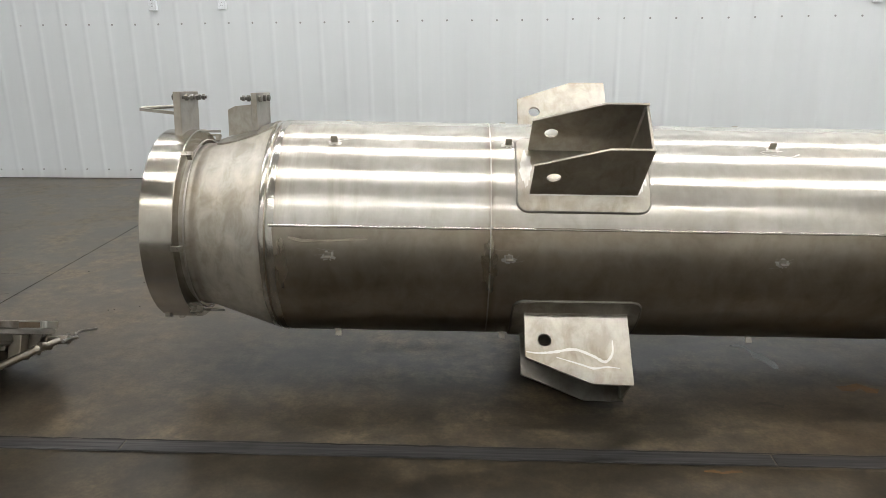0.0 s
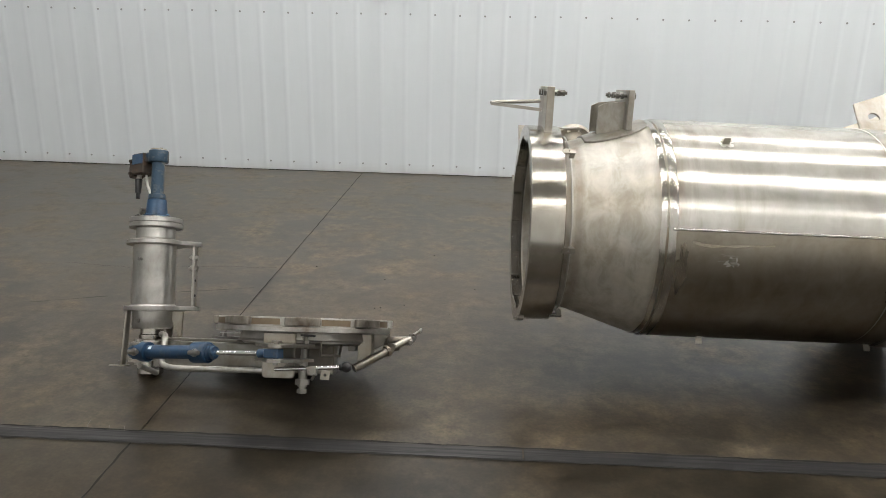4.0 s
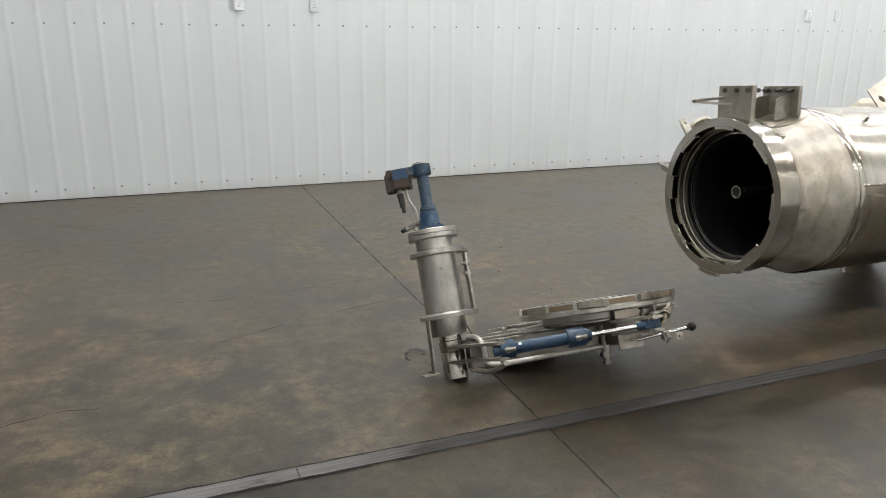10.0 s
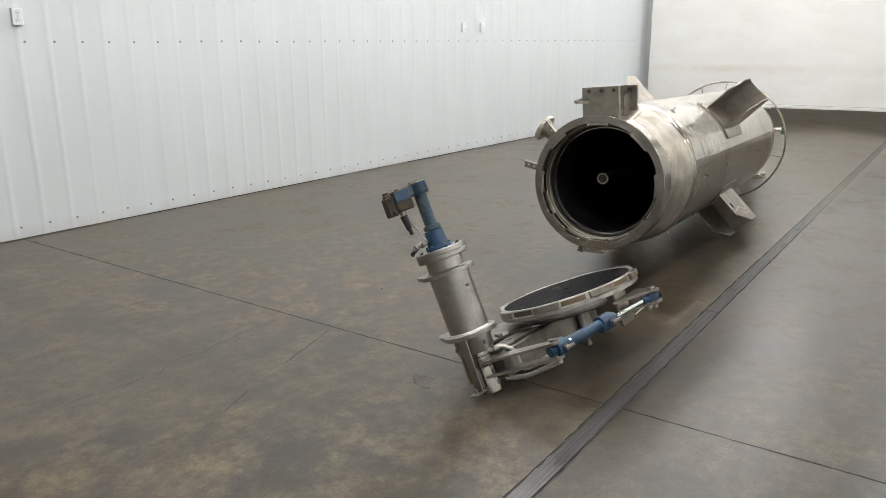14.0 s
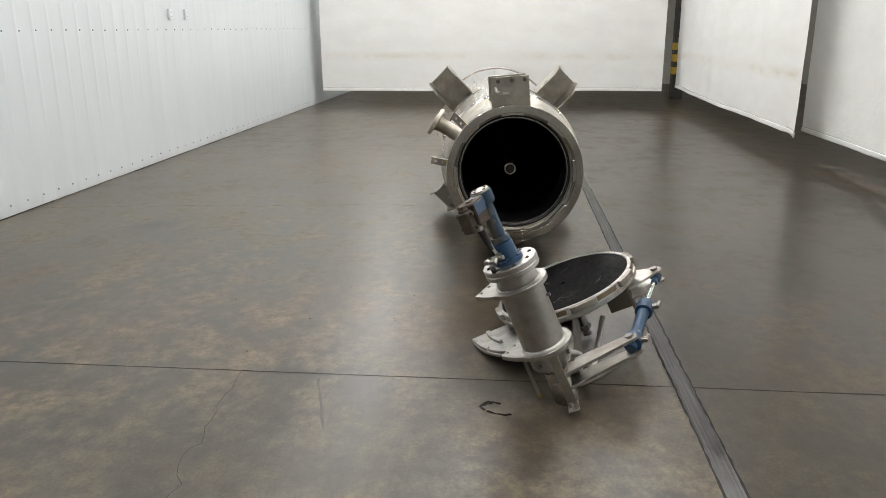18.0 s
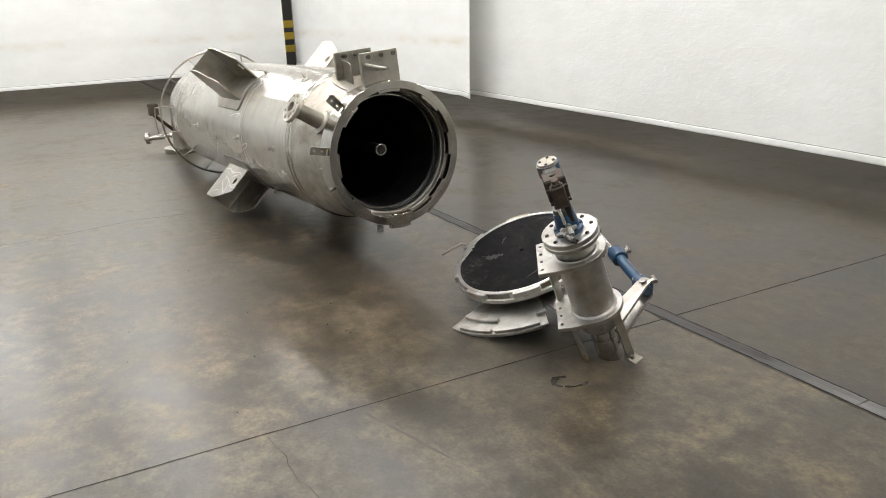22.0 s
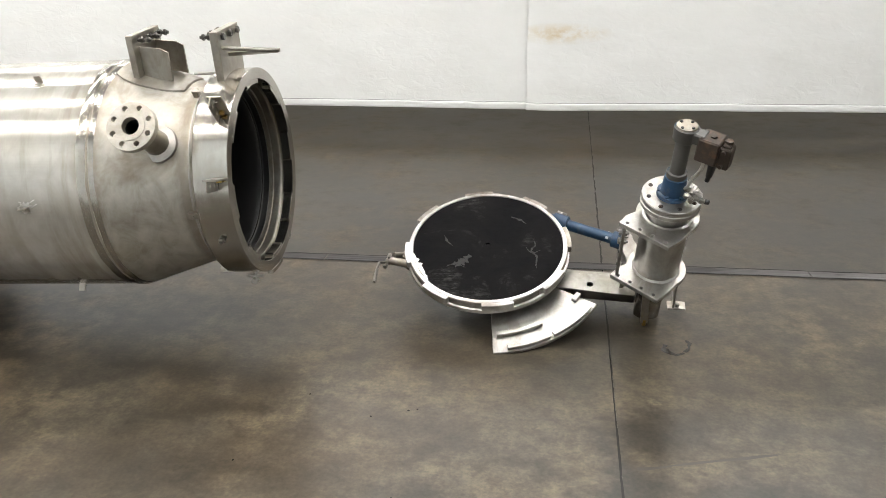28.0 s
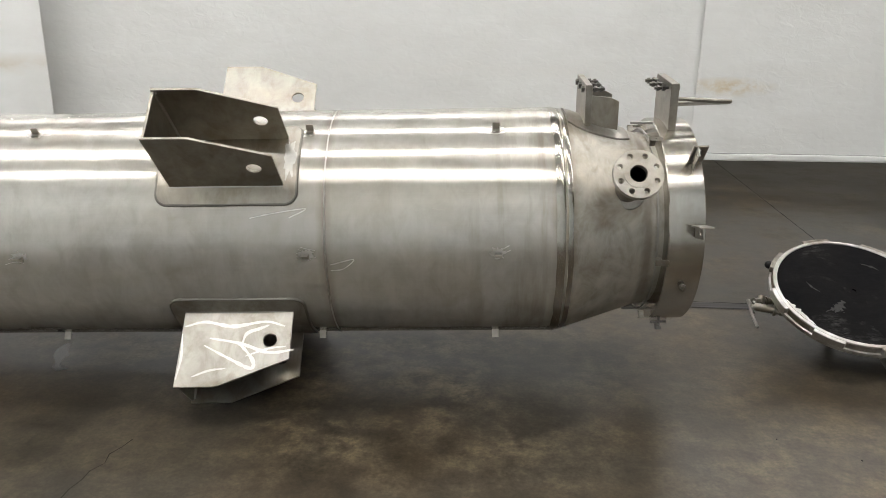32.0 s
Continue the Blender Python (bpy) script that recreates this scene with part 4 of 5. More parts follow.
for d in (31.8, 26.0, 20.5, 13.1):
    drum_mark([(-0.318, d + 0.3), (-0.345, d), (-0.375, d + 0.2)], 0.003, SMUT, int(d))
drum_mark([(0.40, 146), (0.30, 147), (0.22, 146)], 0.02, PATCH, 34)
drum_mark([(0.008, 163.6), (0.018, 163.6), (0.028, 163.6)], 0.012, SMUT, 35)
drum_mark([(0.036, 163.7), (0.046, 163.7), (0.056, 163.7)], 0.012, SMUT, 37)
drum_mark([(-0.70, 171), (-0.62, 172.5), (-0.40, 171)], 0.012, PATCH, 36)
# lifting and support lugs
def lug(deg):
    pad = part("support_lug", sheet_on_drum(bmesh.new(), 0.165, 0.665, radians(deg - 21.5), radians(deg + 21.5), R - 0.001, R + 0.009, 0.09, 20), PLATE, tank, "channel-shaped support lug on a curved pad", bevel=0.002)
    a = radians(deg)
    out, tan = Vector((0, math.cos(a), math.sin(a))), Vector((0, -math.sin(a), math.cos(a)))
    rim, rc = [], 0.041
    for cs, cd, a0 in ((0.665 - rc, 1, 0), (0.165 + rc, 1, 90), (0.165 + rc, -1, 180), (0.665 - rc, -1, 270)):
        for k in range(7):
            q = radians(a0 + 15 * k)
            rim.append((cs + rc * math.cos(q), cd * (21.5 - math.degrees(rc / R)) + math.degrees(rc / R) * math.sin(q)))
    rim.append(rim[0])
    fine = []
    for (s_, d_), (s, d) in zip(rim, rim[1:]):
        n = 12 if abs(s - s_) + abs(d - d_) / 60 > 0.1 else 1
        fine += [(s_ + (s - s_) * f / n, d_ + (d - d_) * f / n) for f in range(n)]
    rim = fine + [rim[-1]]
    bm = pipe(bmesh.new(), [(s, (R + 0.003) * math.cos(a + radians(d)), (R + 0.003) * math.sin(a + radians(d))) for s, d in rim], 0.0065, 8)
    for v in bm.verts:
        v.co += 0.0014 * noise.noise_vector(v.co * 55)
    # Dark bead tone stands in for the shaded groove round the pad.
    part("pad_weld", bm, SMUT, pad, "lumpy weld bead round the pad, darkened in place of its groove's shade")
    for side in (-0.1, 0.1):
        m = Matrix((Vector((1, 0, 0)), out, Vector((1, 0, 0)).cross(out))).transposed().to_4x4()
        m.translation = m.to_3x3() @ Vector((0, 0, side))
        outline = [(0.21, 0.438), (0.21, 0.630), (0.462, 0.733), (0.618, 0.735), (0.618, 0.438)]
        part("lug_plate", plate(bmesh.new(), outline, [circle(0.287, 0.558, 0.0255, 24)], -0.005, 0.005, m), PLATE, pad, bevel=0.0012, smooth=25)
        bm = bmesh.new()
        pipe(bm, [m @ Vector((0.21 + 0.41 * k / 12, 0.4425, (0.0065 if side > 0 else -0.0065))) for k in range(13)], 0.005, 8)
        for v in bm.verts:
            v.co += 0.0012 * noise.noise_vector(v.co * 70)
        part("fillet_weld", bm, WELD, pad)
    bm = bmesh.new()
    m = Matrix((tan, out, Vector((1, 0, 0)))).transposed().to_4x4()
    plate(bm, [(-0.099, 0.44), (0.099, 0.44), (0.099, 0.727), (-0.099, 0.727)], [], 0.607, 0.617, m)
    part("lug_web", bm, PLATE, pad, bevel=0.0012, smooth=0)
    bm = bmesh.new()
    for side in (-0.092, 0.092):
        pipe(bm, [Vector((0.605, 0, 0)) + out * (0.45 + 0.27 * k / 10) + tan * side for k in range(11)], 0.005, 8)
    part("corner_weld", bm, WELD, pad)


for deg in (45, 135, 225, 315):
    lug(deg)


def swirl(deg, face, pts, width, seed):
    """A bright wandering grinding mark on the outer face of a lug plate; pts in (along, outwards)."""
    a = radians(deg)
    out, tan = Vector((0, math.cos(a), math.sin(a))), Vector((0, -math.sin(a), math.cos(a)))
    rnd = random.Random(seed)
    bm = bmesh.new()
    last = None
    line = smooth_path([(s, q, 0) for s, q in pts], 8)
    for i, p in enumerate(line):
        d = (line[min(i + 1, len(line) - 1)] - line[max(i - 1, 0)]).normalized()
        n = Vector((-d.y, d.x, 0)) * width * rnd.uniform(0.6, 1.0) * (0.35 + 0.65 * math.sin(math.pi * (i + 0.5) / len(line))) / 2
        pair = [bm.verts.new(Vector((q.x, 0, 0)) + out * q.y + tan * face) for q in (p - n, p + n)]
        if last:
            bm.faces.new((last[0], last[1], pair[1], pair[0]))
        last = pair
    part("grinding_swirl", bm, SWIRL, tank, smooth=0)


swirl(225, -0.1056, [(0.214, 0.607), (0.26, 0.612), (0.32, 0.607), (0.40, 0.595), (0.47, 0.62), (0.515, 0.643), (0.545, 0.61), (0.55, 0.555)], 0.015, 1)
swirl(225, -0.1056, [(0.33, 0.628), (0.42, 0.655), (0.47, 0.67), (0.52, 0.664), (0.57, 0.668)], 0.010, 2)
swirl(315, 0.1056, [(0.528, 0.577), (0.429, 0.628), (0.349, 0.665), (0.341, 0.637), (0.392, 0.577), (0.435, 0.559)], 0.017, 10)
swirl(315, 0.1056, [(0.609, 0.503), (0.534, 0.485), (0.43, 0.503), (0.311, 0.485), (0.236, 0.503)], 0.017, 11)
swirl(315, 0.1056, [(0.388, 0.572), (0.374, 0.531), (0.328, 0.512), (0.295, 0.498)], 0.017, 12)
swirl(315, 0.1056, [(0.511, 0.549), (0.395, 0.57), (0.288, 0.605), (0.196, 0.595)], 0.017, 13)
swirl(315, 0.1056, [(0.557, 0.697), (0.499, 0.674), (0.438, 0.665)], 0.011, 14)
swirl(315, 0.1056, [(0.615, 0.531), (0.606, 0.623), (0.613, 0.706)], 0.011, 15)
swirl(315, 0.1056, [(0.371, 0.619), (0.291, 0.591), (0.226, 0.582)], 0.011, 16)


# hinge brackets on the ring and on the cone
def bolt_row(parent, s0, s1, z, ys, flip):
    for y in ys:
        a, b = (s0, s1) if not flip else (s1, s0)
        d = -1 if not flip else 1
        bm = hexhead(bmesh.new(), (a, y, z), (d, 0, 0), 0.0125, 0.011)
        rod(bm, (a, y, z), (b - d * 0.052, y, z), 0.0065, 12)
        hexhead(bm, (b - d * 0.012, y, z), (-d, 0, 0), 0.0125, 0.012)
        hexhead(bm, (b - d * 0.034, y, z), (-d, 0, 0), 0.0115, 0.01)
        part("bolt", bm, DARKBOLT, parent)


TIP = radians(-4.6)
hinge_roll = Matrix.Rotation(TIP, 4, "X")


def flat_x(s0, s1, outline, holes=()):
    """A plate square to the tank's axis; outline in (y, z)."""
    return plate(bmesh.new(), outline, holes, s0, s1, to_face)


front = part("hinge_plate", flat_x(-1.226, -1.196, [(-0.112, 0.385), (0.112, 0.385), (0.112, 0.563), (-0.112, 0.563)]), PLATE, tank, "thick bolted hinge plate on the mouth ring", m=hinge_roll @ pose(0, -0.007, 0), bevel=0.0015, smooth=0)
bolt_row(front, -1.226, -1.196, 0.540, (-0.085, -0.01, 0.068), False)
bm = bmesh.new()
pipe(bm, smooth_path([(-1.196, 0.085, 0.505), (-1.30, 0.085, 0.497), (-1.40, 0.083, 0.490), (-1.432, 0.070, 0.486)], 4), 0.008, 10)
bar(bm, (-1.226, 0.02, 0.468), (-1.43, 0.066, 0.484), 0.024, 0.013)
part("pull_handle", bm, PLATE, front, "bent rod pull handle")
rear = part("hinge_plate", flat_x(-0.907, -0.883, [(-0.117, 0.41), (0.117, 0.41), (0.117, 0.563), (-0.117, 0.563)]), PLATE, tank, "thick bolted hinge plate on the cone", m=hinge_roll @ pose(0, -0.006, 0), bevel=0.0015, smooth=0)
bolt_row(rear, -0.907, -0.883, 0.540, (-0.08, -0.005, 0.07), True)
for y in (-0.068, 0.075):
    bm = plate(bmesh.new(), [(-1.015, 0.385), (-1.015, 0.493), (-0.985, 0.508), (-0.907, 0.517), (-0.907, 0.405)], [], y - 0.004, y + 0.004, Matrix(((1, 0, 0, 0), (0, 0, 1, 0), (0, 1, 0, 0), (0, 0, 0, 1))))
    part("gusset", bm, PLATE, rear, bevel=0.001, smooth=0)
bm = bmesh.new()
grid = []
for i in range(9):
    s = -1.06 + 0.24 * i / 8
    rr = 0.353 + (s + 1.085) * (0.437 - 0.353) / 0.255
    row = []
    for k in range(13):
        a = radians(86) + radians(20 - 5 * abs(i / 4 - 1) ** 3) * (k / 6 - 1)
        row.append([bm.verts.new((s, q * math.cos(a), q * math.sin(a))) for q in (rr - 0.002, rr + 0.008)])
    grid.append(row)
for i in range(8):
    for k in range(12):
        a, b, c, d = grid[i][k], grid[i][k + 1], grid[i + 1][k + 1], grid[i + 1][k]
        bm.faces.new((a[1], b[1], c[1], d[1]))
        bm.faces.new((a[0], d[0], c[0], b[0]))
for i in range(8):
    for k in (0, 12):
        bm.faces.new((grid[i][k][0], grid[i + 1][k][0], grid[i + 1][k][1], grid[i][k][1]))
for k in range(12):
    for i in (0, 8):
        bm.faces.new((grid[i][k][0], grid[i][k + 1][0], grid[i][k + 1][1], grid[i][k][1]))
part("saddle_pad", bm, PLATE, tank, bevel=0.0015)
bm = bmesh.new()
for y in (-0.09, 0.09):
    for s, z in ((-1.2, 0.398), (-1.22, 0.398)):
        pipe(bm, [(s - 0.0, y * q, 0.399 - 0.045 * q * q) for q in (0.2, 0.5, 0.8, 1.1)], 0.006, 8)
part("fillet_weld", bm, WELD, tank)

# flanged nozzle on the cone
noz_dir = Vector((0.0, math.cos(radians(31.0)), math.sin(radians(31.0))))
NOZ = noz_dir.to_track_quat("Z", "X").to_matrix().to_4x4()
NOZ.translation = Vector((-1.018, 0, 0))
nozzle = part("nozzle", lathe(bmesh.new(), [(0.35, 0.056), (0.372, 0.052), (0.378, 0.046), (0.44, 0.044), (0.455, 0.043), (0.50, 0.043), (0.528, 0.046), (0.54, 0.055), (0.543, 0.06)], 40, axis="Z"), PLATE, tank, "short pipe nozzle with a bolted flange", m=NOZ)
hub = plate(bmesh.new(), circle(0, 0, 0.086, 48), [circle(0, 0, 0.030, 28)] + [circle(0.066 * math.cos(a), 0.066 * math.sin(a), 0.0095, 14) for a in [math.tau * (k + 0.5) / 8 for k in range(8)]], 0.543, 0.566)
part("flange", hub, CONE, nozzle, "drilled flange with eight bolt holes", bevel=0.0012, smooth=25)
bm = lathe(bmesh.new(), [(0.566, 0.05), (0.569, 0.05), (0.569, 0.0305), (0.566, 0.0302)], 40, True, "Z")
part("raised_face", bm, CONE, nozzle)
bm = lathe(bmesh.new(), [(0.56, 0.0303), (0.36, 0.0303), (0.359, 0.002)], 28, axis="Z")
part("nozzle_bore", bm, LINING, nozzle)
bm = lathe(bmesh.new(), [(0.362, 0.044), (0.366, 0.070), (0.374, 0.068), (0.384, 0.044)], 40, axis="Z")
for v in bm.verts:
    v.co += 0.0012 * noise.noise_vector(v.co * 60)
part("nozzle_weld", bm, PLATE, nozzle)


# angle tabs, clips and studs on the mouth ring
def ring_tab(deg, turn):
    m = on_drum(-1.262, deg, 0.404)
    base = plate(bmesh.new(), [(-0.026, -0.004), (0.026, -0.004), (0.026, 0.098), (-0.026, 0.098)], [circle(0.004, 0.072, 0.0085, 14)], -0.003, 0.003, Matrix.Rotation(radians(90), 4, "X"))
    ob = part("angle_tab", base, PLATE, tank, "drilled angle tab on the mouth ring", m=m @ Matrix.Rotation(radians(turn), 4, "Z"), bevel=0.0008, smooth=0)
    bm = plate(bmesh.new(), [(-0.003, 0.004), (0.042, 0.004), (0.042, 0.096), (-0.003, 0.096)], [circle(0.02, 0.03, 0.007, 12), circle(0.02, 0.07, 0.007, 12)], -0.0025, 0.0025, Matrix(((0, 0, 1, 0.012), (1, 0, 0, 0), (0, 1, 0, 0), (0, 0, 0, 1))))
    part("tab_leg", bm, PLATE, ob, bevel=0.0008, smooth=0)
    bm = hexhead(bmesh.new(), (0.0, 0.003, 0.014), (0, 1, 0), 0.010, 0.01)
    part("tab_bolt", bm, BRASS, ob)


ring_tab(45.5, 0)
ring_tab(11.5, 0)
for deg in (179.5, 122, 62, -8, -62, -128):
    bm = plate(bmesh.new(), [(-0.024, -0.011), (0.024, -0.011), (0.024, 0.011), (-0.024, 0.011)], [circle(0, 0, 0.0035, 8)], 0, 0.004)
    box(bm, (0.012, 0, -0.012), (0.02, 0.02, 0.025))
    part("ring_clip", bm, PLATE, tank, m=on_drum(-1.142, deg, 0.402), bevel=0.0006, smooth=0)
for deg in (-22,):
    bm = rod(bmesh.new(), (0, 0, -0.004), (0, 0, 0.022), 0.008, 14)
    hexhead(bm, (0, 0, 0.006), (0, 0, 1), 0.013, 0.007)
    part("grease_stud", bm, BOLT, tank, m=on_drum(-1.226, deg, 0.404))
for deg, s1 in ((84, -1.075), (-92, -1.095)):
    bm = rod(bmesh.new(), (-1.165, 0, 0), (s1, 0, 0), 0.0055, 10)
    part("stop_pin", bm, BOLT, tank, m=Matrix.Rotation(radians(deg), 4, "X") @ pose(0, 0.398, 0))
bm = rod(bmesh.new(), (0, 0, -0.005), (0, 0, 0.045), 0.0055, 10)
rod(bm, (-0.03, 0, 0.02), (0.035, 0, 0.02), 0.006, 10)
hexhead(bm, (0.0, 0, 0.04), (1, 0, 0), 0.014, 0.014)
rod(bm, (0.0, -0.014, 0.045), (0.0, 0.02, 0.045), 0.008, 12)
part("drain_fitting", bm, BOLT, tank, "small drain fitting under the ring", m=on_drum(-1.225, -76, 0.404))

# guard hoop at the far end
bm = pipe(bmesh.new(), [(2.0, 0.545 * math.cos(k * math.tau / 72), 0.545 * math.sin(k * math.tau / 72)) for k in range(73)], 0.0085, 8, False)
bmesh.ops.remove_doubles(bm, verts=bm.verts, dist=0.0005)
hoop = part("guard_hoop", bm, PLATE, tank, "thin round-bar hoop on short struts", m=pose(0, 0, -0.012))
bm = bar(bmesh.new(), (1.875, 0.440, 0), (2.0, 0.541, 0), 0.018, 0.006)
strut = part("hoop_strut", bm, PLATE, hoop, m=Matrix.Rotation(radians(12), 4, "X"), bevel=0.0008, smooth=0)
for k in range(1, 14):
    again(strut, Matrix.Rotation(radians(12) + math.tau * k / 14, 4, "X"))
bm = bmesh.new()
for a in (-12, 10):
    pipe(bm, [(1.99, q * math.cos(radians(a)), q * math.sin(radians(a))) for q in (0.542, 0.598)], 0.005, 8)
pipe(bm, [(1.99, 0.598 * math.cos(radians(a)), 0.598 * math.sin(radians(a))) for a in (-12, -6, 0, 5, 10)], 0.005, 8)
part("hoop_loop", bm, PLATE, hoop)

# outlet elbow at the far end that stands on the floor
bm = pipe(bmesh.new(), smooth_path([(3.22, 0, 0), (3.38, 0.01, -0.02), (3.48, 0.03, -0.13), (3.50, 0.04, -0.50)], 6), 0.112, 32)
outlet_pipe = part("outlet_elbow", bm, PLATE, tank, "outlet elbow turned down to the floor")
bm = lathe(bmesh.new(), [(-0.535, 0.205), (-0.488, 0.205), (-0.484, 0.2), (-0.484, 0.02), (-0.535, 0.02)], 48, True, "Z")
part("outlet_flange", bm, RING, outlet_pipe, m=pose(3.5, 0.04, 0, 0, -1.5, 0))
bm = rod(bmesh.new(), (3.56, 0.10, -0.36), (3.68, 0.40, -0.375), 0.027, 20)
rod(bm, (3.66, 0.35, -0.372), (3.675, 0.385, -0.374), 0.062, 28)
part("side_stub", bm, RING, outlet_pipe, "small flanged side pipe")
bm = box(bmesh.new(), (3.30, 0.345, -0.04), (0.09, 0.09, 0.12))
bar(bm, (3.3, 0.345, -0.1), (3.5, 0.12, -0.3), 0.03, 0.03)
part("instrument_box", bm, RUST, outlet_pipe, bevel=0.006)
bm = rod(bmesh.new(), (2.9, -0.14, 0.045), (2.9, -0.37, 0.045), 0.026, 20)
gauge_stub = part("gauge_stub", bm, PLATE, tank, "short side stub behind the hoop")
bm = box(bmesh.new(), (2.9, -0.382, 0.045), (0.07, 0.028, 0.085))
part("terminal_box", bm, GREEN, gauge_stub, "small green terminal box on a stub", bevel=0.006)


# ---- the door with its swing arm ----
W = Vector((-0.012, 0.387, 0.922)).normalized()
U = (Vector((1, 0, 0)) - W * W.x).normalized()
V = W.cross(U)
DOOR = Matrix((U, V, W)).transposed().to_4x4()
DOOR.translation = (-2.835, 2.96, 0.0)
door = thing("tank_door", DOOR, "round steel tank door with swing arm and hydraulic ram, lying tilted on the floor", "tank door")
LEAN = Matrix.Rotation(radians(-1.8), 4, "Y")


def turned(name, profile, material, parent, label="", seg=48, bevel=0.0):
    return part(name, lathe(bmesh.new(), profile, seg, True, "Z"), material, parent, label, bevel=bevel)


post = part("pivot_post", lathe(bmesh.new(), [(0.012, 0.001), (0.012, 0.045), (0.0, 0.053), (0.115, 0.053), (0.118, 0.0515), (0.122, 0.053), (0.165, 0.053), (0.168, 0.048), (0.20, 0.048), (0.20, 0.001)], 40, axis="Z"), RING, door, "upright pivot post", m=LEAN)
turned("collar", [(0.19, 0.05), (0.19, 0.078), (0.20, 0.083), (0.268, 0.083), (0.268, 0.05)], CAST, post)
EDGE = [(0.183, 0.064), (0.008, 0.187)]


def yoke(h0, h1):
    """A round plate that runs out to a straight drilled edge."""
    arc = [(0.118 * math.cos(radians(a)), 0.118 * math.sin(radians(a))) for a in range(128, 360, 10)] + [(0.118 * math.cos(radians(a)), 0.118 * math.sin(radians(a))) for a in range(0, -31, 30) if a == 0]
    out = arc + [(0.155, 0.02), EDGE[0], EDGE[1], (-0.045, 0.135)]
    ex, ey = EDGE[1][0] - EDGE[0][0], EDGE[1][1] - EDGE[0][1]
    n = math.hypot(ex, ey)
    ox, oy = -ey / n * -0.018, ex / n * -0.018
    holes = [circle(EDGE[0][0] + ex * f - abs(oy) * 0.7, EDGE[0][1] + ey * f - abs(ox) * 1.3, 0.0068, 12) for f in (0.12, 0.38, 0.62, 0.88)]
    return plate(bmesh.new(), out, holes, h0, h1)


for h0, h1 in ((0.268, 0.287), (0.552, 0.570)):
    part("yoke_plate", yoke(h0, h1), CAST, post, "drilled yoke plate", bevel=0.0015, smooth=25)
turned("barrel", [(0.287, 0.06), (0.287, 0.089), (0.552, 0.089), (0.552, 0.06)], CAST, post, "round bearing barrel")
for h in (0.287, 0.552, 0.57):
    bm = lathe(bmesh.new(), [(h - 0.004, 0.088), (h + 0.002, 0.095), (h + 0.006, 0.088)] if h > 0.5 else [(h - 0.002, 0.097), (h + 0.004, 0.094), (h + 0.008, 0.088)], 48, axis="Z")
    for v in bm.verts:
        v.co += 0.0012 * noise.noise_vector(v.co * 60)
    part("ring_weld", bm, WELD, post)
turned("neck", [(0.57, 0.05), (0.57, 0.082), (0.625, 0.082), (0.625, 0.05)], CAST, post)
turned("top_flange", [(0.624, 0.04), (0.624, 0.108), (0.628, 0.111), (0.642, 0.111), (0.645, 0.108), (0.648, 0.111), (0.665, 0.111), (0.668, 0.108), (0.668, 0.04)], CAST, post, "bolted double flange")
bm = bmesh.new()
for k in range(8):
    a = math.tau * (k + 0.3) / 8
    bm2 = bmesh.new()
    rod(bm2, (0.088 * math.cos(a), 0.088 * math.sin(a), 0.667), (0.088 * math.cos(a), 0.088 * math.sin(a), 0.6705), 0.0085, 14)
    rod(bm2, (0.088 * math.cos(a), 0.088 * math.sin(a), 0.6705), (0.088 * math.cos(a), 0.088 * math.sin(a), 0.6735), 0.005, 6)
    part("flange_screw", bm2, RUST if k % 2 else SLOT, post)
bm.free()
bm = box(bmesh.new(), (0.158, 0.052, 0.42), (0.011, 0.034, 0.264), Matrix.Rotation(0, 4, "Z"))
link = part("link_bar", bm, CAST, post, "upright flat link bar with bolts", bevel=0.001, smooth=0)
for h in (0.50, 0.455):
    bm = hexhead(bmesh.new(), (0.164, 0.045, h), (1, 0, 0), 0.012, 0.01)
    rod(bm, (0.15, 0.045, h), (0.135, 0.045, h), 0.006, 10)
    hexhead(bm, (0.152, 0.045, h), (-1, 0, 0), 0.012, 0.009)
    part("link_bolt", bm, BOLT, link)
for h in (0.40, 0.335):
    bm = rod(bmesh.new(), (0.162, 0.048, h), (0.165, 0.048, h), 0.006, 12)
    part("bolt_hole", bm, SLOT, link)
bm = rod(bmesh.new(), (-0.02, -0.086, 0.485), (-0.024, -0.102, 0.485), 0.006, 10)
hexhead(bm, (-0.022, -0.094, 0.485), (-0.2, -1, 0), 0.009, 0.006)
part("grease_nipple", bm, BOLT, post)
for a in (0.5, 2.6, 4.4):
    bm = hexhead(bmesh.new(), (0.082 * math.cos(a), 0.082 * math.sin(a), 0.225), (math.cos(a), math.sin(a), 0), 0.010, 0.010)
    part("collar_bolt", bm, BOLT, post)

# legs of the post
bm = bar(bmesh.new(), (-0.106, -0.022, 0.268), (-0.111, -0.026, 0.035), 0.038, 0.008, (1, 0, 0))
leg = part("prop_leg", bm, PLATE, door, "flat bar leg with a small foot plate", bevel=0.001, smooth=0)
bm = box(bmesh.new(), (-0.125, -0.026, 0.032), (0.075, 0.045, 0.006))
part("foot_plate", bm, PLATE, leg, bevel=0.001, smooth=0)
bm = hexhead(bmesh.new(), (-0.128, -0.02, 0.035), (0, 0, 1), 0.009, 0.016)
part("foot_bolt", bm, BOLT, leg)
bm = bar(bmesh.new(), (0.03, 0.112, 0.268), (0.018, 0.106, 0.06), 0.03, 0.01, (0, 1, 0))
leg = part("prop_leg", bm, PLATE, door, "flat bar leg", bevel=0.001, smooth=0)
bm = rod(bmesh.new(), (0.018, 0.106, 0.045), (0.018, 0.106, 0.08), 0.008, 12)
part("foot_bolt", bm, BRASS, leg)
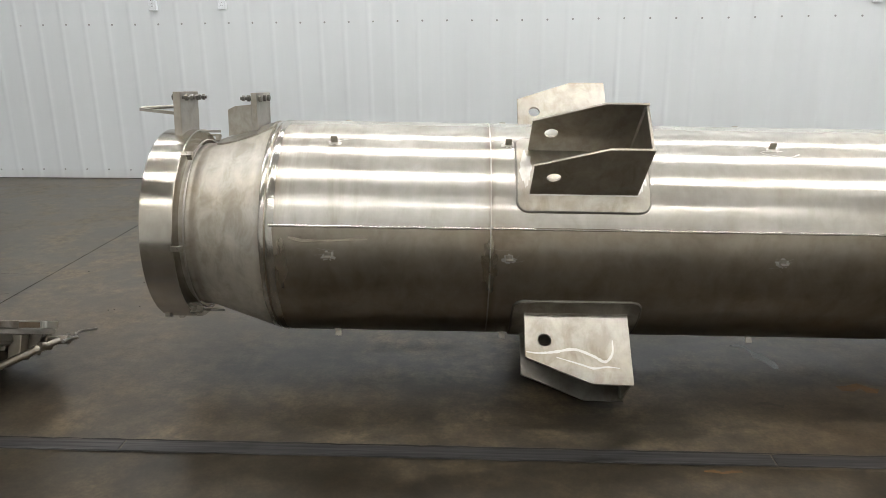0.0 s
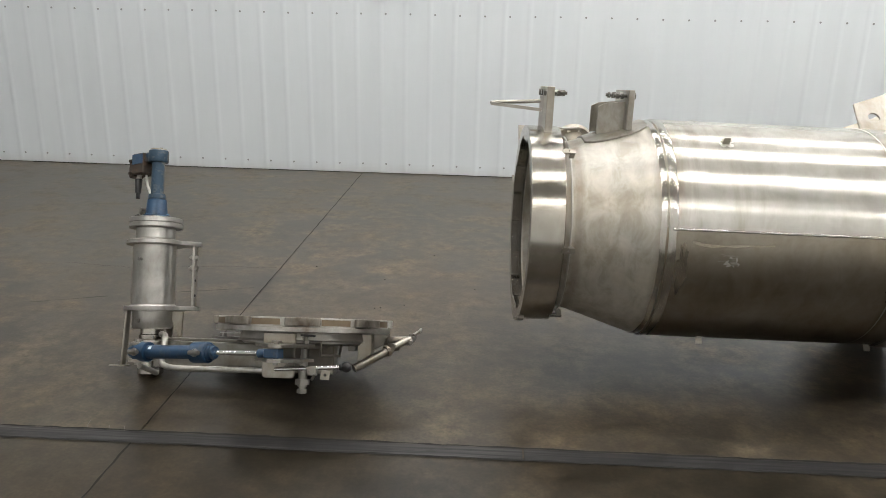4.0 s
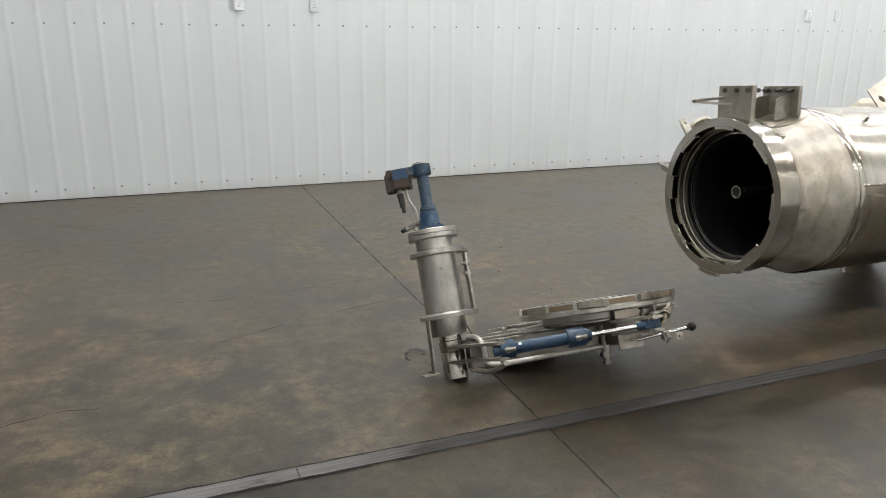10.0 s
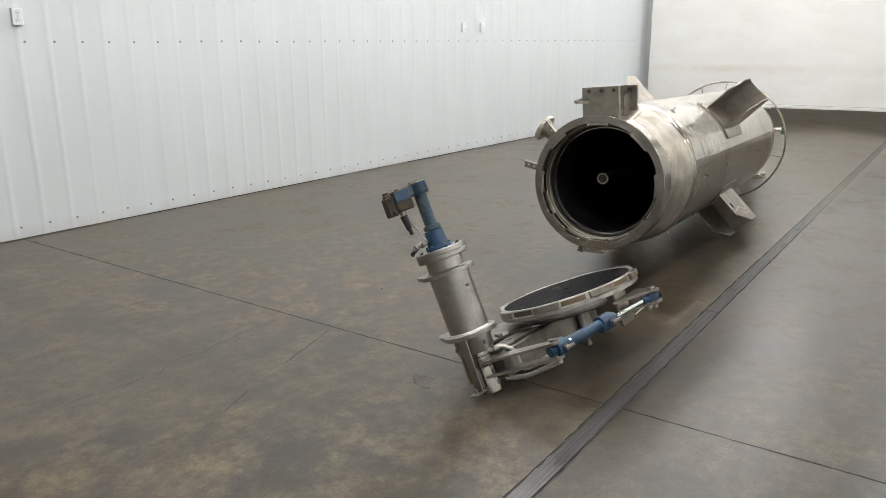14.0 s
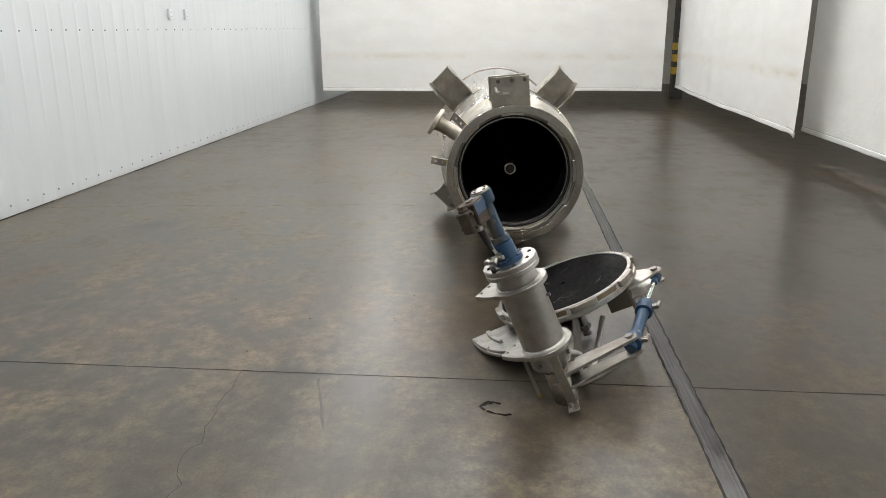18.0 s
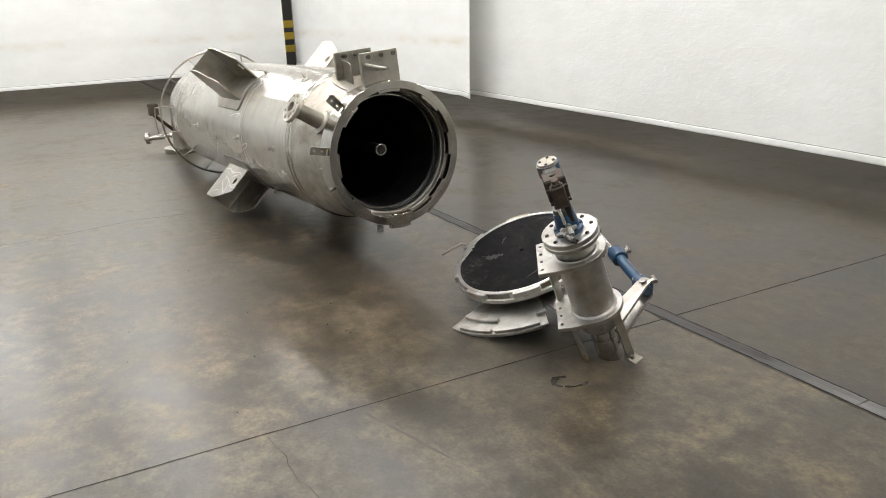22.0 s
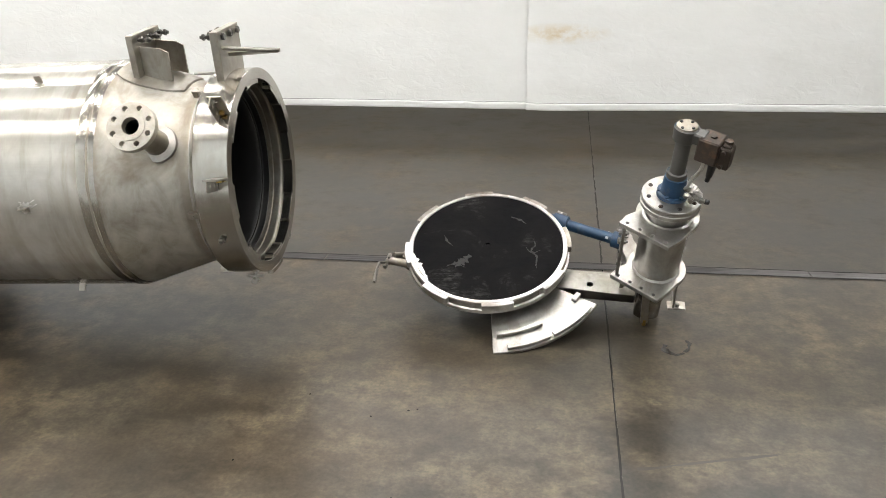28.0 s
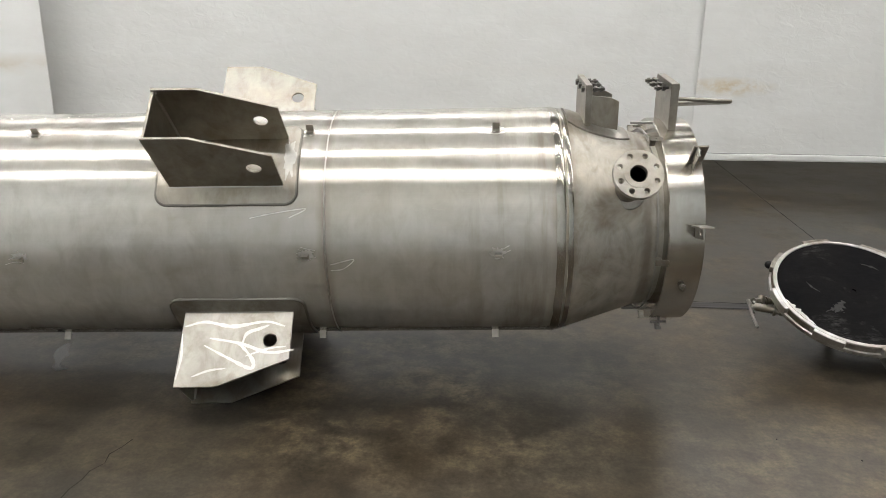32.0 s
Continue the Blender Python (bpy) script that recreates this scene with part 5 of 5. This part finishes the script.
bm = plate(bmesh.new(), [(0.06, 0.268), (0.125, 0.268), (0.125, 0.16), (0.112, 0.16)], [], -0.012, 0.0, Matrix.Rotation(radians(90), 4, "X"))
part("brace", bm, PLATE, door, bevel=0.001, smooth=0)

# hydraulic motor on the post
motor = part("hydraulic_motor", lathe(bmesh.new(), [(0.668, 0.058), (0.682, 0.058), (0.684, 0.046), (0.71, 0.044), (0.735, 0.042), (0.752, 0.040), (0.755, 0.030), (0.756, 0.001)], 36, axis="Z"), BLUE, door, "blue hydraulic motor with a rusty valve block", m=LEAN)
turned("motor_tube", [(0.7555, 0.001), (0.7555, 0.0275), (0.92, 0.0275), (0.92, 0.001)], WORNBLUE, motor, "tube with blue paint worn to grey on one side")
turned("tube_collar", [(0.756, 0.027), (0.756, 0.037), (0.762, 0.038), (0.775, 0.036), (0.777, 0.027)], WORNBLUE, motor)
turned("motor_cap", [(0.918, 0.001), (0.918, 0.040), (0.922, 0.0425), (0.968, 0.0425), (0.9705, 0.038), (0.9705, 0.001)], WORNBLUE, motor, "round motor cap with worn blue paint")
bm = lathe(bmesh.new(), [(0.9705, 0.001), (0.9705, 0.037), (0.976, 0.036), (0.976, 0.001)], 32, True, "Z")
part("cap_plate", bm, PLATE, motor, "scuffed bare cap plate")
for k in range(4):
    a = math.tau * (k + 0.5) / 4
    bm = rod(bmesh.new(), (0.026 * math.cos(a), 0.026 * math.sin(a), 0.975), (0.026 * math.cos(a), 0.026 * math.sin(a), 0.979), 0.0055, 12)
    part("cap_screw", bm, SLOT, motor)
for k in range(6):
    a = math.tau * k / 6
    bm = hexhead(bmesh.new(), (0.05 * math.cos(a), 0.05 * math.sin(a), 0.682), (0, 0, 1), 0.007, 0.007)
    part("motor_bolt", bm, BLUE, motor)
VAL = Matrix.Rotation(math.atan2(0.079, -0.147), 4, "Z")
bm = box(bmesh.new(), (0.052, 0, 0.944), (0.05, 0.052, 0.044), VAL)
part("motor_arm", bm, WORNBLUE, motor, bevel=0.006)
bm = box(bmesh.new(), (0.094, 0, 0.918), (0.076, 0.078, 0.092), VAL)
block = part("valve_block", bm, RUST, motor, "rusty square valve block", bevel=0.005)
bm = box(bmesh.new(), (0.094, 0.0392, 0.938), (0.07, 0.003, 0.044), VAL)
part("painted_face", bm, BLUE, motor, "face with some blue paint left", bevel=0.001)
bm = box(bmesh.new(), (0.150, 0.0, 0.905), (0.042, 0.05, 0.085), VAL)
box(bm, (0.150, 0.0, 0.945), (0.03, 0.034, 0.03), VAL)
part("relief_valve", bm, RUST, motor, "rusty relief valve", bevel=0.005)
bm = bmesh.new()
for y, h in ((0.026, 0.935), (0.026, 0.88), (-0.026, 0.935), (-0.026, 0.88)):
    hexhead(bm, VAL @ Vector((0.148, y, h)), VAL.to_3x3() @ Vector((0, 1 if y > 0 else -1, 0)), 0.008, 0.012)
part("valve_plugs", bm, RUST, motor)
bm = hexhead(bmesh.new(), VAL @ Vector((0.150, 0, 0.958)), (0, 0, 1), 0.014, 0.012)
part("valve_nut", bm, RUST, motor)
bm = hexhead(bmesh.new(), VAL @ Vector((0.096, 0, 0.963)), (0, 0, 1), 0.012, 0.006)
part("block_plug", bm, RUST, motor)
bm = rod(bmesh.new(), VAL @ Vector((0.112, 0.01, 0.872)), VAL @ Vector((0.112, 0.014, 0.85)), 0.012, 6)
part("hose_nut", bm, BOLT, motor)
bm = rod(bmesh.new(), VAL @ Vector((0.112, 0.014, 0.852)), VAL @ Vector((0.108, 0.018, 0.79)), 0.016, 16, 0.012)
rod(bm, VAL @ Vector((0.108, 0.018, 0.79)), VAL @ Vector((0.105, 0.02, 0.765)), 0.009, 10)
part("hose_coupling", bm, BLACK, motor, "black hose coupling")
bm = pipe(bmesh.new(), smooth_path([VAL @ Vector(p) for p in ((0.085, -0.005, 0.872), (0.083, -0.01, 0.83), (0.072, -0.015, 0.80), (0.06, -0.012, 0.775), (0.052, -0.01, 0.735), (0.04, -0.01, 0.722))], 5), 0.006, 10)
part("pressure_line", bm, BRIGHT, motor, "bent steel pressure line")
bm = bmesh.new()
for a, b, r in (((0.03, 0, 0.715), (0.085, 0.0, 0.712), 0.010), ((0.07, -0.02, 0.712), (0.07, 0.03, 0.712), 0.009), ((0.085, 0, 0.712), (0.105, 0, 0.705), 0.012)):
    rod(bm, VAL @ Vector(a), VAL @ Vector(b), r, 10)
hexhead(bm, VAL @ Vector((0.052, 0, 0.713)), VAL.to_3x3() @ Vector((1, 0, 0)), 0.014, 0.012)
part("elbow_fitting", bm, BOLT, motor, "steel elbow fitting")

# chain of hose fittings at the motor's foot
chain = [Vector(p) for p in ((-0.030, 0.046, 0.706), (-0.055, 0.055, 0.704), (-0.082, 0.060, 0.698), (-0.104, 0.058, 0.690))]
bm = bmesh.new()
for a, b, r in zip(chain, chain[1:], (0.009, 0.0075, 0.009)):
    rod(bm, a, b, r, 12)
    hexhead(bm, a + (b - a) * 0.25, b - a, 0.013, 0.011)
fittings = part("hose_fitting_chain", bm, BOLT, motor, "bright hydraulic fittings screwed in a row", smooth=30)
bm = rod(bmesh.new(), chain[-1], chain[-1] + Vector((-0.016, -0.004, -0.006)), 0.010, 14)
part("end_plug", bm, BLACK, fittings)
bm = rod(bmesh.new(), chain[1] + Vector((0, 0.004, 0)), chain[1] + Vector((0.004, 0.032, 0.004)), 0.008, 12)
hexhead(bm, chain[1] + Vector((0.002, 0.016, 0.002)), (0.1, 1, 0.1), 0.0115, 0.010)
part("tee_branch", bm, BOLT, fittings)

# swing arm under the disc
bm = box(bmesh.new(), (0.435, -0.052, 0.088), (0.77, 0.062, 0.115), Matrix.Rotation(radians(-3.2), 4, "Z"))
arm = part("swing_arm", bm, ARM, door, "welded box-section swing arm", bevel=0.004)
bm = plate(bmesh.new(), [(0.06, -0.05), (0.40, -0.055), (0.40, 0.04), (0.18, 0.05), (0.06, 0.05)], [circle(0.245, 0.008, 0.013, 18)], 0.147, 0.157, Matrix.Rotation(radians(-3.2), 4, "Z"))
part("arm_top_plate", bm, ARM, arm, bevel=0.0015, smooth=25)
bm = pipe(bmesh.new(), smooth_path([(0.055, -0.045, 0.17), (0.085, -0.075, 0.165), (0.10, -0.11, 0.13), (0.10, -0.125, 0.06), (0.13, -0.135, 0.04), (0.2, -0.15, 0.036)], 5) + [Vector((0.62, -0.235, 0.045))], 0.012, 14)
part("arm_tube", bm, BRIGHT, arm, "bent bright tube along the arm")
C = Vector((0.686, -0.115, 0))
bm = rod(bmesh.new(), (0.986, -0.045, 0.172), (1.128, -0.068, 0.178), 0.018, 20)
rod(bm, (1.02, -0.05, 0.173), (1.03, -0.052, 0.1735), 0.026, 20)
part("latch_tube", bm, PLATE, arm, "round latch tube at the arm's end")
bm = rod(bmesh.new(), (1.125, -0.112, 0.17), (1.128, -0.012, 0.188), 0.008, 12)
pipe(bm, [(1.128, -0.03, 0.2), (1.148, -0.012, 0.215), (1.150, 0.03, 0.218), (1.146, 0.112, 0.224)], 0.0065, 10)
rod(bm, (1.118, -0.066, 0.155), (1.118, -0.066, 0.205), 0.007, 10)
part("latch_handle", bm, BOLT, arm, "T-shaped latch handle")
bm = bmesh.new()
rod(bm, (0.915, -0.225, 0.064), (1.06, -0.13, 0.150), 0.0165, 20)
rod(bm, (1.06, -0.13, 0.150), (1.105, -0.1, 0.177), 0.014, 16)
rod(bm, (1.05, -0.155, 0.15), (1.068, -0.105, 0.15), 0.017, 14)
rod(bm, (1.03, -0.15, 0.132), (1.04, -0.143, 0.138), 0.023, 16)
part("lever_tube", bm, PLATE, arm, "slanted lever tube")

# disc
disc = part("door_disc", lathe(bmesh.new(), [(0.20, 0.02), (0.20, 0.345), (0.204, 0.35), (0.221, 0.35), (0.224, 0.342), (0.2545, 0.341), (0.2565, 0.339), (0.2565, 0.3245), (0.252, 0.3225), (0.252, 0.02)], 96, True, "Z"), RIM, door, "round door disc with a worn pale rim", m=Matrix.Translation(C))
part("rubber_face", lathe(bmesh.new(), [(0.252, 0.3223), (0.2545, 0.3215), (0.255, 0.30), (0.255, 0.011), (0.249, 0.0105), (0.249, 0.001)], 96, axis="Z"), FACE, disc, "scuffed black rubber face")
for k in range(LOBES):
    mid = radians(12 + 45 * k)
    outl = [(0.339 * math.cos(mid + radians(10.8) * f), 0.339 * math.sin(mid + radians(10.8) * f)) for f in (-1, -0.6, -0.2, 0.2, 0.6, 1)]
    outl += [(rr * math.cos(mid + radians(10.8) * f), rr * math.sin(mid + radians(10.8) * f)) for f, rr in ((1, 0.354), (0.93, 0.359), (0.5, 0.359), (0, 0.359), (-0.5, 0.359), (-0.93, 0.359), (-1, 0.354))]
    # South lugs take the darker steel; south bands take the brown one.
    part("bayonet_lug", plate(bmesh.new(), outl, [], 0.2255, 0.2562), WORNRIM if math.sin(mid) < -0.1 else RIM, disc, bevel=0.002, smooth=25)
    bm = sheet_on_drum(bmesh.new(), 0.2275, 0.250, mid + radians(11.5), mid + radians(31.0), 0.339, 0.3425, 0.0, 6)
    part("rim_band", bm, TARNISH if math.sin(mid + radians(22.5)) < 0.2 else WORNRIM, disc, "darker recessed band between two lugs", m=Matrix(((0, 1, 0, 0), (0, 0, 1, 0), (1, 0, 0, 0), (0, 0, 0, 1))))


def smear(pts, width, seed, h=0.2554):
    """A thin pale scuff on the rubber, uneven along its edges."""
    bm = bmesh.new()
    last = None
    line = smooth_path([(x - C.x, y - C.y, h) for x, y in pts], 7)
    for i, q in enumerate(line):
        d = (line[min(i + 1, len(line) - 1)] - line[max(i - 1, 0)]).normalized()
        n = Vector((-d.y, d.x, 0))
        w = width * (0.6 + 0.7 * noise.noise((i * 0.55, seed * 3.7, 1.0))) * (0.2 + math.sin(math.pi * (i + 0.5) / len(line)))
        pair = [bm.verts.new(q + n * (0.3 * noise.noise((i * 0.4, seed * 1.3, 9.0)) * width + e * w / 2)) for e in (-1, 1)]
        if last:
            bm.faces.new((last[0], last[1], pair[1], pair[0]))
        last = pair
    part("scuff", bm, SCUFF, disc, smooth=0)


smear([(0.826, 0.012), (0.80, 0.004), (0.779, -0.008), (0.762, -0.032), (0.757, -0.048)], 0.040, 1)
smear([(0.847, 0.029), (0.809, 0.009), (0.766, 0.029)], 0.010, 2)
smear([(0.81, 0.03), (0.79, 0.002), (0.775, -0.03)], 0.018, 12, 0.2555)
smear([(0.492, -0.159), (0.482, -0.127), (0.497, -0.09), (0.473, -0.057), (0.473, -0.016), (0.470, 0.015)], 0.012, 3)
smear([(0.52, -0.11), (0.505, -0.085), (0.482, -0.08), (0.46, -0.095)], 0.009, 4)
smear([(0.60, -0.30), (0.56, -0.285), (0.53, -0.26)], 0.012, 8)
smear([(0.88, -0.16), (0.86, -0.12), (0.835, -0.10)], 0.012, 9)
bm = bmesh.new()
rnd = random.Random(15)
edge = [(radians(14 + 31 * k / 24), 0.3195 - 0.026 * math.sin(math.pi * (k + 0.5) / 25) * (0.65 + 0.6 * noise.noise((k * 0.45, 2.0, 5.0)))) for k in range(25)]
rows = [[bm.verts.new((r * math.cos(a), r * math.sin(a), 0.2553)) for r in (0.3222, q)] for a, q in edge]
for a, b in zip(rows, rows[1:]):
    bm.faces.new((a[0], b[0], b[1], a[1]))
part("rim_chip", bm, RIM, disc, "ragged chip in the rubber that bares the rim", smooth=0)
hubp = part("disc_hub", lathe(bmesh.new(), [(0.135, 0.02), (0.135, 0.10), (0.15, 0.11), (0.15, 0.235), (0.16, 0.25), (0.1995, 0.25), (0.1995, 0.02)], 64, True, "Z"), CAST, disc)
bm = rod(bmesh.new(), (0, 0, -0.02), (0, 0, 0.14), 0.019, 18)
hexhead(bm, (0, 0, -0.012), (0, 0, 1), 0.031, 0.022)
rod(bm, (0, 0, -0.048), (0, 0, -0.012), 0.014, 14)
hexhead(bm, (0, 0, -0.046), (0, 0, 1), 0.022, 0.016)
part("centre_stud", bm, BOLT, disc, "threaded centre stud with nuts", m=pose(0.006, -0.02, 0))
# curved wing plate with raised guide strips
def arc_band(r0, r1, a0, a1, n=18):
    a0, a1 = radians(a0), radians(a1)
    return [(r0 * math.cos(a0 + (a1 - a0) * k / n), r0 * math.sin(a0 + (a1 - a0) * k / n)) for k in range(n + 1)] + [(r1 * math.cos(a1 + (a0 - a1) * k / n), r1 * math.sin(a1 + (a0 - a1) * k / n)) for k in range(n + 1)]


outl = arc_band(0.24, 0.522, 97.5, 154)
wing = part("wing_plate", plate(bmesh.new(), outl, [], 0.150, 0.166), CAST, door, "curved wing plate with raised guide strips", m=Matrix.Translation(C), bevel=0.002, smooth=25)
for r0, r1, a0, a1 in ((0.424, 0.444, 100, 125), (0.496, 0.516, 104, 124), (0.496, 0.516, 126, 150), (0.424, 0.446, 149, 155)):
    part("guide_strip", plate(bmesh.new(), arc_band(r0, r1, a0, a1, 10), [], 0.166, 0.182), CAST, wing, bevel=0.002, smooth=25)
bm = lathe(bmesh.new(), [(0.166, 0.262), (0.172, 0.256), (0.2, 0.252)], 64, axis="Z")
part("wing_weld", bm, WELD, wing)

# hydraulic ram beside the arm
A, B = Vector((0.088, -0.326, 0.106)), Vector((0.69, -0.545, 0.126))
axis = (B - A).normalized()


def along(d):
    return A + axis * (d - 0.033 if d < 0.5 else d)


bm = rod(bmesh.new(), along(0.055), along(0.335), 0.0255, 28)
ram = part("hydraulic_ram", bm, BLUE, door, "blue hydraulic ram")
bm = rod(bmesh.new(), along(0.03), along(0.09), 0.038, 28)
rod(bm, along(0.0), along(0.04), 0.022, 20)
part("rear_head", bm, BLUE, ram, bevel=0.002)
bm = rod(bmesh.new(), along(0.308), along(0.378), 0.039, 28)
rod(bm, along(0.378), along(0.392), 0.031, 24)
rod(bm, along(0.392), along(0.407), 0.024, 24)
part("gland_head", bm, BLUE, ram, bevel=0.002)
bm = rod(bmesh.new(), along(0.40), along(0.61), 0.0095, 20)
part("piston_rod", bm, CHROME, ram, "chromed piston rod")
bm = rod(bmesh.new(), along(0.565), along(0.61), 0.016, 18)
bar(bm, along(0.60), along(0.66), 0.04, 0.034)
part("rod_clevis", bm, BLUE, ram, "blue rod clevis", bevel=0.003)
up = Vector((0, 0, 1))
bm = bmesh.new()
for s in (-1, 1):
    q = axis.cross(up).normalized() * s * 0.8 + up * 0.6
    bar(bm, along(0.105) + q * 0.0258, along(0.118) + q * 0.0258, 0.012, 0.001, q)
part("ram_label", bm, OUTLET, ram, "small pale stickers")
side = axis.cross(Vector((0, 0, 1))).normalized()
for d in (0.06, 0.35):
    p = along(d)
    bm = rod(bmesh.new(), p + side * 0.03, p + side * 0.062, 0.011, 12)
    hexhead(bm, p + side * 0.04, side, 0.015, 0.014)
    rod(bm, p + side * 0.058 - axis * 0.015, p + side * 0.062 + axis * 0.03, 0.009, 12)
    part("port_fitting", bm, BOLT, ram, "steel hose fitting")
for h in (0.072, 0.136):
    bm = bmesh.new()
    n = 10
    tip = [(0.088 + 0.032 * math.cos(radians(a)), -0.326 + 0.032 * math.sin(radians(a))) for a in range(170, 371, 20)]
    plate(bm, [(0.055, -0.02), (-0.05, -0.035)] + tip, [circle(0.088, -0.326, 0.011, 14)], h - 0.006, h + 0.006)
    part("clevis_bar", bm, CAST, door, "flat clevis bar", bevel=0.001, smooth=25)
bm = rod(bmesh.new(), (0.088, -0.326, 0.055), (0.088, -0.326, 0.152), 0.010, 16)
rod(bm, (0.088, -0.326, 0.148), (0.088, -0.326, 0.154), 0.017, 18)
part("clevis_pin", bm, BOLT, door)
bm = pipe(bmesh.new(), smooth_path([(0.05, -0.06, 0.03), (0.09, -0.15, 0.015), (0.11, -0.24, 0.03), (0.10, -0.33, 0.052)], 5), 0.011, 12)
part("stay_tube", bm, BRIGHT, door, "bent stay tube under the clevis")
for h in (0.10, 0.153):
    bm = plate(bmesh.new(), [(0.57, -0.40), (0.80, -0.42), (0.725, -0.545), (0.715, -0.572), (0.69, -0.58), (0.665, -0.572), (0.655, -0.545)], [circle(0.69, -0.545, 0.011, 14)], h - 0.006, h + 0.006)
    part("ram_lug", bm, CAST, door, "flat lug that takes the ram", bevel=0.001, smooth=25)
bm = rod(bmesh.new(), (0.69, -0.545, 0.085), (0.69, -0.545, 0.17), 0.010, 16)
rod(bm, (0.69, -0.545, 0.164), (0.69, -0.545, 0.172), 0.018, 18)
part("ram_pin", bm, BOLT, door)
rim = [(0.60, 0.197), (0.60, 0.042)] + [(0.612 - 0.012 * math.cos(radians(a)), 0.042 - 0.012 * math.sin(radians(a))) for a in (30, 60, 90)] + [(0.71 + 0.012 * math.sin(radians(a)), 0.042 - 0.012 * math.cos(radians(a))) for a in (0, 30, 60)] + [(0.722, 0.042), (0.722, 0.197)]
backing = part("lug_backing", plate(bmesh.new(), rim, [], 0.389, 0.401, Matrix.Rotation(radians(90), 4, "X")), PLATE, door, "upright plate that carries the ram lugs", bevel=0.002, smooth=0)
for u in (0.612, 0.71):
    part("side_plate", box(bmesh.new(), (u, -0.335, 0.125), (0.012, 0.108, 0.145)), SMUT, backing, "dark upright side plate", bevel=0.0015, smooth=0)
# parts that hang under the disc beside the ram lug
block = part("latch_block", box(bmesh.new(), (0.945, -0.13, 0.145), (0.055, 0.07, 0.108)), PLATE, door, "upright block under the disc's edge", bevel=0.003, smooth=0)
part("dark_spacer", box(bmesh.new(), (0.895, -0.15, 0.165), (0.03, 0.05, 0.07)), SMUT, block, "dark spacer beside the block", bevel=0.002, smooth=0)
part("gusset", plate(bmesh.new(), [(0.972, 0.20), (1.03, 0.20), (1.012, 0.155), (0.972, 0.135)], [], 0.10, 0.112, Matrix.Rotation(radians(90), 4, "X")), SMUT, block, "brown stained gusset", bevel=0.001, smooth=0)
bm = pipe(bmesh.new(), [(0.742, -0.36, 0.185), (0.742, -0.36, 0.165), (0.808, -0.352, 0.165), (0.808, -0.352, 0.115), (0.87, -0.30, 0.115), (0.87, -0.27, 0.155)], 0.006, 8)
part("bent_bracket", bm, SMUT, door, "dark bent flat bracket", smooth=0)
valve = part("drain_valve", rod(bmesh.new(), (0.755, -0.375, 0.195), (0.755, -0.375, 0.14), 0.007, 10), SMUT, door, "small dark valve with a flat lever")
bm = bar(bmesh.new(), (0.735, -0.378, 0.19), (0.79, -0.372, 0.188), 0.016, 0.007)
part("valve_lever", bm, BLACK, valve, bevel=0.001)
part("valve_body", hexhead(bmesh.new(), (0.755, -0.375, 0.152), (0, 0, 1), 0.013, 0.018), BOLT, valve)
part("padlock_tag", plate(bmesh.new(), [(0.835, 0.036), (0.868, 0.034), (0.872, 0.066), (0.84, 0.07)], [circle(0.853, 0.052, 0.006, 10)], 0.468, 0.474, Matrix.Rotation(radians(90), 4, "X")), PLATE, door, "small bright tag that hangs from the locking rod", bevel=0.001, smooth=0)

# locking rod with ball knob
bm = rod(bmesh.new(), (0.66, -0.44, 0.064), (0.915, -0.463, 0.082), 0.0075, 14)
lock = part("locking_rod", bm, CHROME, door, "bright locking rod with a black ball knob")
bm = bmesh.new()
bmesh.ops.create_uvsphere(bm, u_segments=20, v_segments=14, radius=0.020, matrix=Matrix.Translation((0.929, -0.465, 0.083)))
rod(bm, (0.905, -0.462, 0.081), (0.917, -0.464, 0.082), 0.012, 14)
part("ball_knob", bm, BLACK, lock, "black ball knob")
bm = box(bmesh.new(), (0.80, -0.45, 0.064), (0.035, 0.026, 0.034))
rod(bm, (0.80, -0.45, 0.03), (0.815, -0.47, 0.055), 0.006, 8)
part("rod_block", bm, BOLT, lock, bevel=0.003)
bm = pipe(bmesh.new(), smooth_path([(0.68, -0.43, 0.06), (0.72, -0.47, 0.09), (0.77, -0.475, 0.085), (0.80, -0.46, 0.055)], 6), 0.0022, 6)
part("lock_cable", bm, BOLT, lock, "thin steel cable")
